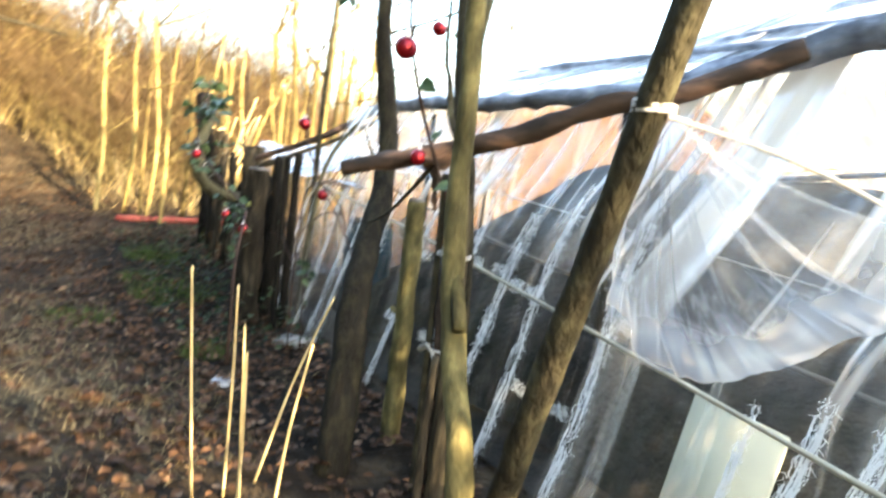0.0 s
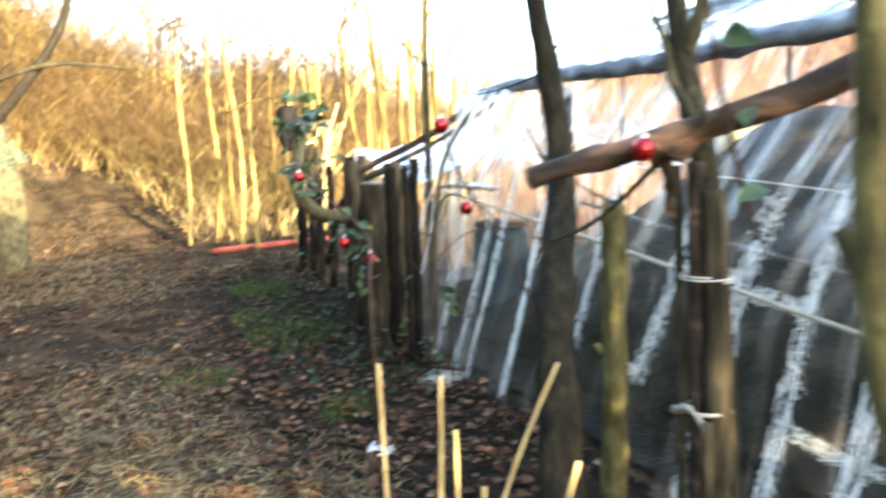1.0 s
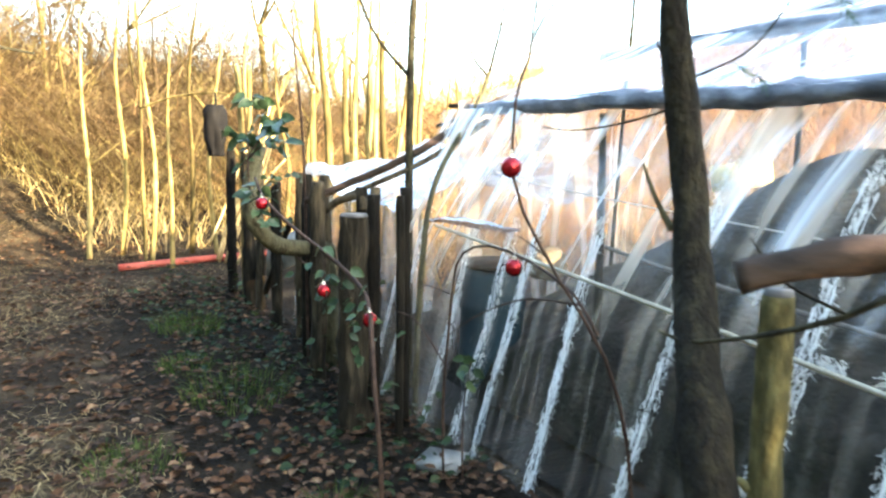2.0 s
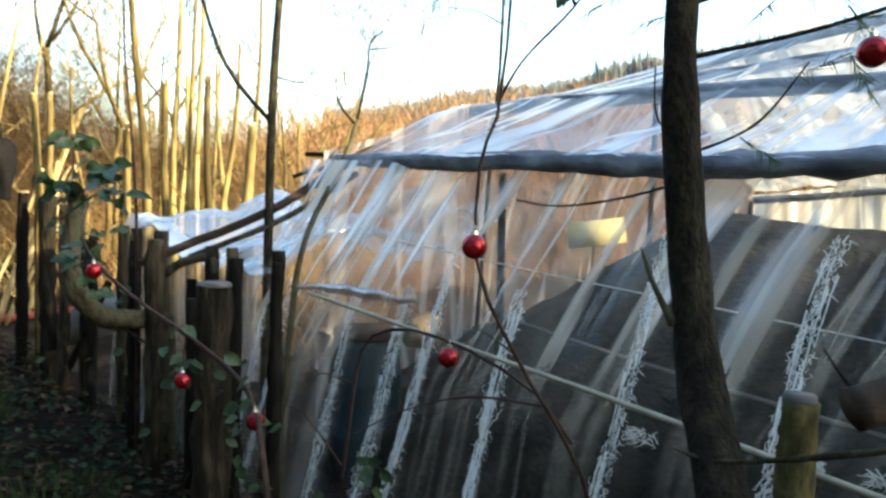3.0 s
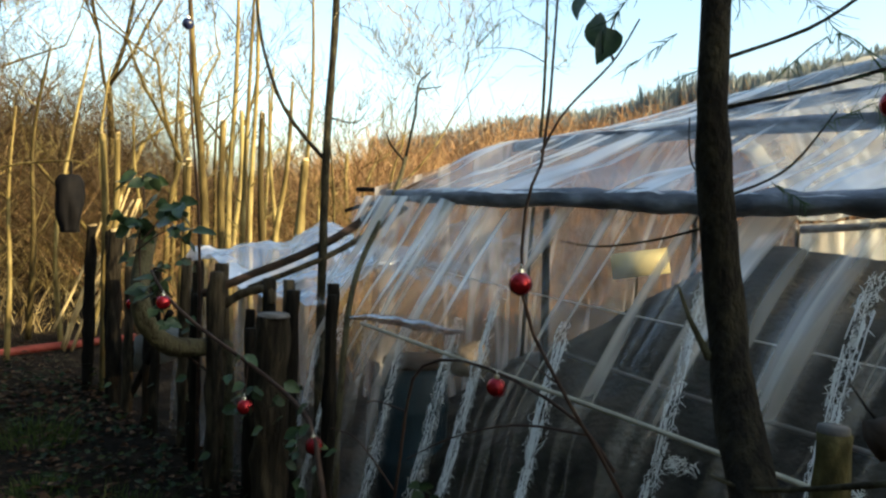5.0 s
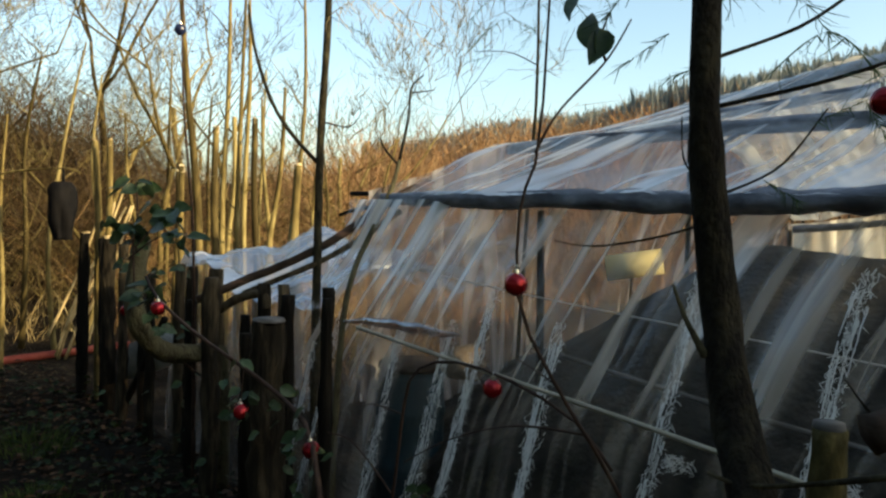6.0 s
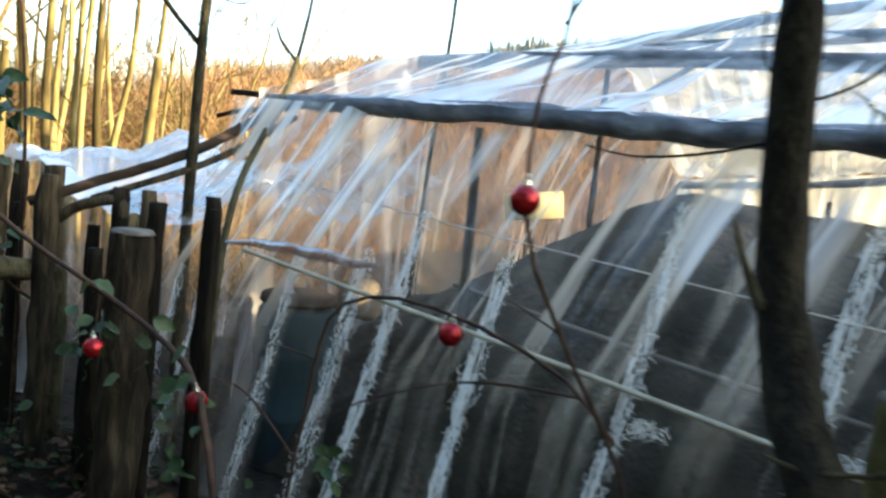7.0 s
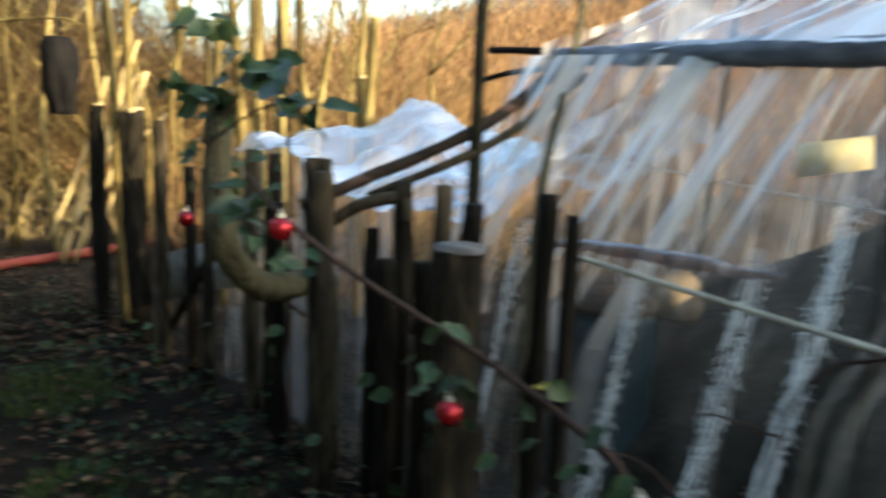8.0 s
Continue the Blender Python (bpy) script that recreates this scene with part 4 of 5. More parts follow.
def tied_sheet():
    """A corner of loose film gathered to the slanted pole, fanning back to the shelter front."""
    tie = Vector((1.262, 1.335, 1.265))
    hem = curve_points([(0.2, 2.2, 1.2), (0.3, 2.14, 0.86), (0.48, 2.08, 0.68), (0.8, 2.02, 0.655), (1.1, 1.99, 0.8), (1.35, 1.98, 0.96), (1.52, 1.98, 1.1)], 200)

    def at(a, b):
        p = tie.lerp(hem[round(b * 199)], 0.02 + 0.98 * a)
        k = a * (1.25 - a)
        return (p.x, p.y - 0.03 * math.sin(math.pi * a) + 0.16 * k * nz(b * 13, a * 0.8, 3) + 0.08 * k * nz(b * 31, a * 2, 8),
                p.z - 0.05 * math.sin(math.pi * a) + 0.12 * k * nz(b * 14, a * 0.6, 6) + 0.04 * k * nz(b * 41, a, 2))
    ob = sheet("tied_film", lambda a, b: at(b, a), 199, 40, FILM_FAN, None)
    tagged(ob, "loose polythene corner gathered and tied to a pole", "film")
    bm = bmesh.new()
    tube(bm, [tie, tie.lerp(hem[199], 0.35) + Vector((0, 0, 0.01)), tie.lerp(hem[199], 0.7) - Vector((0, 0, 0.01)), hem[199]], 0.005, 0.004, 6, 16, 0.4)
    part("hem_cord", bm, CORD, ob, "pale twisted hem cord")


tied_sheet()


# ---------------------------------------------------------------- what stands inside the shelter
def inner_cover():
    """Dark creased cloth pulled over a raised bed."""
    def at(a, b):
        x = -2.95 + 4.6 * a
        e = smooth(-3.0, -1.5, x)
        prof = [(2.42, 0.0), (2.5, 0.42), (2.75, 0.62), (3.15, 0.98), (3.6, 1.25), (3.9, 1.3), (4.4, 1.0), (4.9, 0.0)]
        y, z = along(prof, b)
        z = z * (0.45 + 0.55 * e) + 0.045 * nz(x * 1.8, y * 1.4, 2)
        z += (0.026 * nz((y - x) * 4.5, (x + y) * 0.7, 4) + 0.01 * nz((y - x) * 13, (x + y) * 1.5, 4)) * (1 if z > 0.1 else 0)
        return (x, y, z)
    ob = sheet("bed_cover", at, 260, 30, BEDCLOTH, None)
    tagged(ob, "dark creased cloth draped over a raised bed", "cover")
    nx, ny = 40, 24
    v = [(-3.0 + 4.7 * i / nx, 2.12 + 4.1 * j / ny, ground_z(-3.0 + 4.7 * i / nx, 2.12 + 4.1 * j / ny) + 0.03 + 0.015 * nz(i * 0.8, j * 0.8, 3)) for j in range(ny + 1) for i in range(nx + 1)]
    f = [(j * (nx + 1) + i, j * (nx + 1) + i + 1, (j + 1) * (nx + 1) + i + 1, (j + 1) * (nx + 1) + i) for j in range(ny) for i in range(nx)]
    tagged(bulk("floor_cloth", v, f, DARKCLOTH, flat=False), "black ground cloth under the shelter", "cloth")


inner_cover()


def drum():
    """A blue plastic drum with rolled hoops and a loose brown lid."""
    ob = thing("plastic_drum", "blue plastic drum with a brown lid inside the film", "drum", at=(-2.74, 2.58, -0.03))
    bm = bmesh.new()
    rows = [(0.0, 0.15), (0.02, 0.165), (0.2, 0.172), (0.22, 0.18), (0.25, 0.18), (0.27, 0.172), (0.46, 0.172), (0.48, 0.18), (0.51, 0.18), (0.53, 0.172), (0.66, 0.165), (0.7, 0.14)]
    last = None
    for z, r in rows:
        ring = [bm.verts.new((r * math.cos(k * 0.19635), r * math.sin(k * 0.19635), z)) for k in range(32)]
        if last:
            for k in range(32):
                bm.faces.new((last[k], last[(k + 1) % 32], ring[(k + 1) % 32], ring[k]))
        else:
            bm.faces.new(list(reversed(ring)))
        last = ring
    bm.faces.new(last)
    part("body", bm, BLUE, ob)
    bm = bmesh.new()
    bmesh.ops.create_cone(bm, cap_ends=True, segments=32, radius1=0.165, radius2=0.158, depth=0.035, matrix=Matrix.Translation((0, 0, 0.715)))
    bmesh.ops.bevel(bm, geom=list(bm.edges), offset=0.006, segments=2, affect='EDGES')
    part("lid", bm, RAILWOOD, ob, "brown lid")


drum()


def panel(name, size, m, mat, label, category):
    bm = bmesh.new()
    slab(bm, size, m, 0.004)
    return tagged(part(name, bm, mat), label, category)


post = stick("sign_post", [(-2.72, 4.53, -0.05), (-2.7, 4.54, 1.2)], 0.009, 0.008, POLE)
tagged(post, "thin wooden post behind the shelter bench", "post")
panel("cream_board", (0.38, 0.02, 0.17), pose(-2.66, 4.5, 1.14, 0, -9, 42), PANEL, "cream board catching the sun inside the shelter", "board")
panel("leaning_board", (0.34, 0.025, 0.6), pose(0.64, 2.38, 0.2, -10, 4, 3), PALEGREEN, "pale board leaning inside the film", "board")


def lump(name, at, size, mat, label, category, seed):
    """A soft uneven bundle."""
    bm = bmesh.new()
    bmesh.ops.create_icosphere(bm, subdivisions=3, radius=1.0)
    for v in bm.verts:
        k = 1 + 0.28 * nz(v.co.x * 1.6 + seed, v.co.y * 1.6, v.co.z * 1.6) + 0.1 * nz(v.co.x * 5 + seed, v.co.y * 5, v.co.z * 5)
        v.co = Vector((v.co.x * size[0] * k, v.co.y * size[1] * k, max(v.co.z * k, -0.75) * size[2]))
    ob = part(name, bm, mat)
    ob.location = at
    return tagged(ob, label, category)


lump("cloth_bundle", (-2.68, 2.9, 0.66), (0.13, 0.1, 0.1), SACK, "pale buff cloth bundle on the bed cover", "bundle", 3.0)


def striped_box():
    ob = thing("striped_box", "white box with broad red stripes inside the film", "box", at=(0.6, 2.24, -0.05))
    bm = bmesh.new()
    slab(bm, (0.46, 0.2, 0.12), pose(0, 0, 0.05), 0.016)
    part("body", bm, WHITE, ob)
    for k in range(5):
        bm = bmesh.new()
        slab(bm, (0.03 + 0.012 * (k % 2), 0.206, 0.126), pose(-0.17 + 0.085 * k, 0, 0.05, 0, 0, 6 - 4 * (k % 3)), 0.008)
        part("stripe", bm, REDPIPE, ob, "red stripe")


striped_box()


# ---------------------------------------------------------------- palisade fence and rails
def palisade():
    ob = thing("palisade_fence", "rough palisade of upright weathered poles with tied rails", "fence", at=(0, 0, 0))
    posts = [(-2.65, 1.72, 0.985, 0.072, 0), (-3.17, 2.0, 1.08, 0.036, 0), (-2.98, 1.99, 1.09, 0.028, 0), (-2.75, 1.87, 1.07, 0.032, 0), (-2.555, 1.94, 1.115, 0.028, 0),
             (-2.4, 1.83, 1.09, 0.019, 0), (-3.37, 1.83, 1.1, 0.043, 0), (-3.5, 1.92, 1.13, 0.03, 0.02), (-3.62, 1.98, 1.12, 0.028, -0.02), (-3.86, 1.95, 1.12, 0.03, 0.03),
             (-4.05, 1.98, 1.12, 0.03, 0), (-4.28, 1.9, 1.05, 0.026, 0.02), (-4.83, 1.95, 1.2, 0.032, 0.02), (-5.08, 1.95, 1.24, 0.046, 0), (-5.57, 1.95, 1.25, 0.036, 0.03),
             (-5.35, 2.02, 1.22, 0.033, -0.03), (-4.62, 2.0, 1.0, 0.028, 0), (-3.27, 1.96, 0.92, 0.026, 0), (-2.87, 1.8, 0.9, 0.026, 0.01), (-3.08, 1.86, 0.86, 0.03, 0), (-5.9, 2.05, 1.2, 0.03, 0.02), (-3.74, 1.9, 0.95, 0.026, 0)]
    for x, y, top, r, lean in posts:
        z = ground_z(x, y) - 0.06
        stick("post", [(x - lean, y, z), (x + rnd.uniform(-0.012, 0.012), y + rnd.uniform(-0.01, 0.01), (top + z) / 2), (x + lean, y, top)], r * 1.08, r * 0.93, POLE, ob, seg=12, rings=18, rough=0.3)
    for x, y, top, r in ((-5.57 + 0.03, 1.95, 1.25, 0.033), (-5.08, 1.95, 1.24, 0.04)):
        bm = bmesh.new()
        bmesh.ops.create_circle(bm, cap_ends=True, radius=r, segments=12, matrix=Matrix.Translation((x, y, top + 0.006)) @ pose(0, 0, 0, 6, -5, 0))
        g = bmesh.ops.extrude_face_region(bm, geom=list(bm.faces))
        bmesh.ops.translate(bm, vec=(0, 0, -0.02), verts=[v for v in g["geom"] if isinstance(v, bmesh.types.BMVert)])
        part("sawn_top", bm, CUT, ob, "pale sawn post top", flat=True)
    stick("crooked_limb", [(-3.47, 1.53, 1.28), (-3.39, 1.475, 1.13), (-3.31, 1.435, 0.99), (-3.31, 1.48, 0.86), (-3.35, 1.585, 0.77), (-3.42, 1.76, 0.725), (-3.49, 1.9, 0.72), (-3.51, 1.95, 0.62), (-3.5, 1.95, -0.06)], 0.041, 0.05, BARK, ob, "smooth bent limb growing out of the fence", seg=14, rings=34, rough=0.14)
    stick("rail", [(-3.42, 1.78, 0.99), (-3.34, 1.9, 1.05), (-3.1, 2.29, 1.262), (-3.03, 2.68, 1.51), (-3.0, 2.95, 1.62)], 0.02, 0.024, RAILWOOD, ob, rings=20, rough=0.2)
    stick("rail", [(-3.3, 1.96, 1.02), (-3.05, 2.32, 1.22), (-2.99, 2.7, 1.45)], 0.014, 0.016, POLE, ob, rings=14, rough=0.2)
    stick("rail", [(-3.06, 2.7, 1.53), (-3.3, 2.74, 1.545), (-3.5, 2.76, 1.55)], 0.017, 0.012, POLE, ob, rings=8, rough=0.2)
    stick("rail", [(-3.04, 2.68, 1.48), (-3.28, 2.66, 1.46), (-3.42, 2.62, 1.42)], 0.014, 0.01, POLE, ob, rings=8, rough=0.2)
    stick("arched_branch", [(-3.38, 1.87, 0.93), (-3.28, 1.92, 1.0), (-3.17, 1.99, 1.03), (-3.15, 2.0, 0.96)], 0.02, 0.026, POLE, ob, rings=14)
    stick("brace", [(-4.9, 1.98, 0.1), (-4.45, 1.99, 0.6), (-4.3, 2.0, 0.78)], 0.022, 0.02, POLE, ob)
    return ob


palisade()
panel("pale_board", (0.85, 0.02, 0.24), pose(-4.62, 2.07, 0.52, -8, -17, 0), PLANK, "pale grey board leaning behind the poles", "board")
log = stick("log", [(-3.33, 2.04, 0.6), (-3.14, 2.08, 0.58)], 0.032, 0.03, RAILWOOD, seg=10, rings=6)
tagged(log, "short brown log stub tied behind the fence poles", "log")


# ---------------------------------------------------------------- leaves, canes and baubles
def leaf_mesh(name, mat, L, W):
    v, f = [], []
    n = 7
    for i in range(n + 1):
        u = i / n
        w = W * 0.5 * math.sin(math.pi * u ** 0.8) ** 0.75 * (1 - 0.25 * u) if 0 < i < n else 0.002
        droop_z = -0.16 * L * u * u
        v += [(u * L, -w, droop_z + 0.35 * w), (u * L, 0, droop_z), (u * L, w, droop_z + 0.3 * w + 0.004 * math.sin(9 * u))]
    for i in range(n):
        k = 3 * i
        f += [(k, k + 1, k + 4, k + 3), (k + 1, k + 2, k + 5, k + 4)]
    me = bpy.data.meshes.new(name)
    me.from_pydata(v, [], f)
    me.polygons.foreach_set("use_smooth", [True] * len(me.polygons))
    me.materials.append(mat)
    return me


LEAF_BIG, LEAF_SMALL, LEAF_YELLOW = leaf_mesh("leaf", LEAF, 0.096, 0.068), leaf_mesh("leaf", LEAF, 0.055, 0.042), leaf_mesh("leaf", YELLOW, 0.05, 0.042)


def hang_leaf(me, p, parent, down=0.5):
    ob = new("leaf", me)
    d = any_dir(0.3)
    d.z = d.z * 0.5 - down
    d.normalize()
    n = (Vector((0.2, -0.6, 0.7)) + any_dir() * 0.7).normalized()
    s = d.cross(n).normalized()
    n = s.cross(d)
    m = Matrix((d, -s, n)).transposed().to_4x4()
    ob.matrix_basis = Matrix.Translation(p) @ m @ Matrix.Diagonal((*([rnd.uniform(0.75, 1.2)] * 3), 1))
    ob.parent = parent
    return ob


def cane(name, label, lines, leaves=0, big=False, mat=CANE, near=None):
    """A woody stem of several lines, each (points, thick, thin), with leaves along the first."""
    ob = thing(name, label, "plant", at=(0, 0, 0))
    for pts, r0, r1 in lines:
        stick("stem", pts, r0, r1, mat, ob, seg=6, rings=18, rough=0.15)
    spots = curve_points(near or lines[0][0], 60)
    for k in range(leaves):
        p = spots[rnd.randint(0, 59)] + any_dir() * (0.12 * rnd.random() ** 0.5 if big else 0.045)
        hang_leaf(LEAF_BIG if big else LEAF_SMALL, p, ob)
    return ob


rose = cane("bramble_stem", "arching dark bramble stem with a few green leaves", [
    ([(-3.1, 1.4, 1.14), (-2.92, 1.38, 1.06), (-2.7, 1.43, 0.95), (-2.45, 1.5, 0.85), (-2.22, 1.54, 0.76), (-2.0, 1.49, 0.7), (-1.82, 1.42, 0.5), (-1.72, 1.4, 0.2), (-1.72, 1.4, -0.08)], 0.006, 0.011),
    ([(-2.45, 1.5, 0.85), (-2.44, 1.49, 0.8), (-2.442, 1.486, 0.74)], 0.003, 0.002)], 0)
for k in range(16):
    hang_leaf(LEAF_SMALL, Vector((rnd.uniform(-2.6, -1.95), 1.47 + rnd.uniform(-0.06, 0.06), 0)) + Vector((0, 0, rnd.uniform(0.58, 0.82))), rose)
for k in range(10):
    hang_leaf(LEAF_SMALL, Vector((-2.48, 1.5, 0.8)) + any_dir() * 0.07, rose)
for k in range(8):
    hang_leaf(LEAF_SMALL, Vector((-2.02, 1.47, 0.6)) + any_dir() * 0.08, rose)
hang_leaf(LEAF_YELLOW, Vector((-2.263, 1.56, 0.79)), rose)["label"] = "yellow dying leaf"
ivy = cane("leafy_climber", "dark green leafy climber over the bent limb", [
    ([(-3.42, 1.88, -0.08), (-3.43, 1.87, 0.5), (-3.42, 1.72, 0.68), (-3.3, 1.47, 0.9), (-3.32, 1.43, 1.22), (-3.45, 1.5, 1.42), (-3.56, 1.53, 1.56)], 0.007, 0.003),
    ([(-3.3, 1.43, 1.25), (-3.28, 1.53, 1.38), (-3.24, 1.56, 1.43)], 0.004, 0.002),
    ([(-3.3, 1.4, 1.2), (-3.1, 1.44, 1.3), (-2.93, 1.48, 1.33)], 0.004, 0.002),
    ([(-3.2, 1.42, 1.05), (-3.05, 1.42, 1.02), (-2.9, 1.42, 1.06)], 0.003, 0.002)], 0)
for (cx, cy, cz), r, count, me in (((-3.56, 1.53, 1.52), 0.1, 12, LEAF_BIG), ((-3.33, 1.4, 1.33), 0.1, 16, LEAF_BIG), ((-3.38, 1.45, 1.22), 0.07, 5, LEAF_SMALL), ((-3.26, 1.55, 1.405), 0.08, 11, LEAF_BIG),
                                   ((-2.96, 1.47, 1.31), 0.07, 9, LEAF_BIG), ((-3.08, 1.43, 1.07), 0.08, 8, LEAF_BIG), ((-3.0, 1.44, 0.95), 0.12, 10, LEAF_SMALL), ((-3.4, 1.6, 1.0), 0.12, 6, LEAF_SMALL),
                                   ((-3.7, 1.7, 1.1), 0.2, 16, LEAF_SMALL)):
    for k in range(count):
        hang_leaf(me, Vector((cx, cy, cz)) + any_dir(0.4) * r * rnd.random() ** 0.6, ivy, 0.25)
for k in range(34):
    hang_leaf(LEAF_SMALL, Vector((rnd.uniform(-4.6, -2.2), rnd.uniform(1.62, 1.95), 0.7 * rnd.random() ** 1.6)), ivy)
cane("rose_cane", "tall thin dark rose cane standing before the film", [
    ([(-0.93, 1.82, -0.08), (-0.95, 1.8, 0.4), (-1.0, 1.74, 0.72), (-1.1, 1.62, 0.98), (-1.18, 1.54, 1.2), (-1.19, 1.54, 1.45), (-1.16, 1.57, 1.62), (-1.16, 1.6, 2.2)], 0.006, 0.003),
    ([(-1.17, 1.565, 1.58), (-1.13, 1.6, 1.68), (-1.04, 1.66, 1.8), (-1.0, 1.7, 1.9)], 0.0035, 0.002),
    ([(-1.12, 1.6, 1.02), (-1.2, 1.6, 1.05), (-1.24, 1.6, 1.06)], 0.003, 0.0015)])
top_leaves = cane("rose_shoot", "dark backlit rose shoot with broad leaves", [([(-1.04, 1.66, 1.8), (-1.03, 1.62, 1.84), (-1.0, 1.61, 1.9)], 0.004, 0.002)])
for p in ((-1.06, 1.61, 1.9), (-1.04, 1.61, 1.87), (-1.01, 1.62, 1.86), (-1.07, 1.58, 1.95)):
    hang_leaf(LEAF_BIG, Vector(p), top_leaves, 1.2).scale *= 1.05
cane("arching_cane", "low arching dark rose cane with small side twigs", [
    ([(-1.02, 1.72, 0.8), (-1.15, 1.73, 0.9), (-1.4, 1.74, 0.965), (-1.65, 1.76, 0.97), (-1.82, 1.77, 0.9), (-1.88, 1.78, 0.75), (-1.9, 1.78, 0.6), (-1.95, 1.79, 0.3), (-1.95, 1.8, -0.08)], 0.0045, 0.0055),
    ([(-1.1, 1.73, 0.87), (-1.35, 1.72, 0.84), (-1.6, 1.72, 0.74), (-1.8, 1.72, 0.62)], 0.004, 0.002),
    ([(-1.88, 1.78, 0.75), (-1.98, 1.74, 0.77), (-2.02, 1.72, 0.76)], 0.003, 0.0015),
    ([(-1.93, 1.79, 0.45), (-2.1, 1.75, 0.6), (-2.2, 1.7, 0.63)], 0.004, 0.002)], 0)
sprig = cane("low_sprig", "low leafy sprig against the foot of the film", [([(-1.9, 1.86, -0.08), (-1.88, 1.84, 0.25), (-1.8, 1.82, 0.5)], 0.005, 0.002)], 14)
cane("hung_cane", "thin rose cane with small leaves by the tied rail", [
    ([(0.3, 1.52, 1.0), (0.36, 1.38, 1.22), (0.42, 1.27, 1.45), (0.44, 1.24, 1.7), (0.42, 1.24, 2.1)], 0.006, 0.003),
    ([(0.42, 1.27, 1.45), (0.5, 1.24, 1.5), (0.53, 1.22, 1.56)], 0.003, 0.0015)], 6)
stick("sawn_top", [(-2.65, 1.72, 0.98), (-2.65, 1.72, 0.992)], 0.068, 0.06, BATTEN, bpy.data.objects["palisade_fence"], "grey weathered stump top", seg=12, rings=3)
cane("fence_shoot", "tall thin shoot rising from the palisade", [([(-3.6, 1.85, -0.08), (-3.55, 1.82, 1.2), (-3.6, 1.78, 2.0), (-3.58, 1.76, 2.8)], 0.009, 0.004)])


def bauble(p, r=0.029, mat=RED, label="shiny red christmas bauble hung on a twig", group="red baubles"):
    ob = thing("bauble", label, "bauble", group, at=p)
    bm = bmesh.new()
    bmesh.ops.create_uvsphere(bm, u_segments=24, v_segments=16, radius=r)
    part("ball", bm, mat, ob)
    bm = bmesh.new()
    bmesh.ops.create_cone(bm, cap_ends=True, segments=14, radius1=r * 0.3, radius2=r * 0.26, depth=r * 0.32, matrix=Matrix.Translation((0, 0, r * 1.08)))
    part("cap", bm, SILVER, ob, "small silver cap", flat=True)
    bm = bmesh.new()
    tube(bm, [(0, 0, r * 1.15), (r * 0.14, 0, r * 1.4), (0, 0, r * 1.65), (-r * 0.14, 0, r * 1.4), (0, 0, r * 1.15)], 0.0012, 0.0012, 5, 12, 0)
    part("loop", bm, SILVER, ob)
    return ob


first = bauble((-1.186, 1.527, 1.26), 0.029)
for p, s in (((-1.441, 1.739, 0.926), 1), ((-2.442, 1.486, 0.69), 1), ((-1.987, 1.486, 0.661), 1), ((-2.891, 1.364, 1.031), 1), ((0.432, 1.252, 1.423), 1), ((-0.48, 1.8, 1.67), 1),
             ((-0.13, 1.6, 1.165), 1), ((-3.85, 1.6, 0.9), 1)):
    copy_thing(first, Matrix.Translation(p) @ pose(0, 0, 0, rnd.uniform(-8, 8), rnd.uniform(-8, 8), rnd.uniform(0, 360)))

bauble((-3.6, 1.76, 2.32), 0.029, BACKLIT_GLOSS, "christmas bauble on a tall shoot, painted dark as if backlit", "")


# ---------------------------------------------------------------- near trees, posts and the tied rail
def needles(parent, p, d, L):
    h = Heap()
    for k in range(16):
        q = p + d * (L * k / 15)
        for s in (-1, 1):
            e = (d * 0.6 + any_dir(0.2) * 0.5 + Vector((0, 0, -0.4 * rnd.random()))).normalized()
            h.ribbon([q, q + e * 0.02, q + e * 0.04], 0.0035, 0.001, any_dir())
    return h.make("needle_spray", NEEDLE, parent, "fine drooping needles", kind="")


def near_tree(name, label, trunks, twigs=(), sprays=(), mat=BARK):
    ob = thing(name, label, "tree", at=(0, 0, 0))
    for pts, r0, r1 in trunks:
        stick("trunk", pts, r0, r1, mat, ob, seg=14, rings=36, rough=0.14)
    for pts, r0, r1 in twigs:
        stick("branch", pts, r0, r1, mat, ob, seg=6, rings=12, rough=0.2)
    for p, d, L in sprays:
        needles(ob, Vector(p), Vector(d).normalized(), L)
    return ob


def droop(parent, p, d, L, mat=STRAW):
    """A thin branch with hanging side twigs."""
    p, d = Vector(p), Vector(d).normalized()
    h = Heap()
    main = curve_points([p, p + d * L * 0.5 + Vector((0, 0, 0.05)), p + d * L - Vector((0, 0, L * 0.35))], 14)
    for k in range(1, 14):
        h.ribbon([main[k - 1], main[k]], 0.005, 0.004, any_dir(0.4))
        for s in range(4):
            e = (d * rnd.uniform(-0.1, 0.5) + any_dir(0.4) * 0.6 + Vector((0, 0, -0.6))).normalized() * rnd.uniform(0.12, 0.4) * L
            h.ribbon([main[k], main[k] + e * 0.5 + any_dir() * 0.01, main[k] + e], 0.0035, 0.0012, any_dir())
    return h.make("drooping_branch", mat, parent, "fine drooping twigs", kind="")


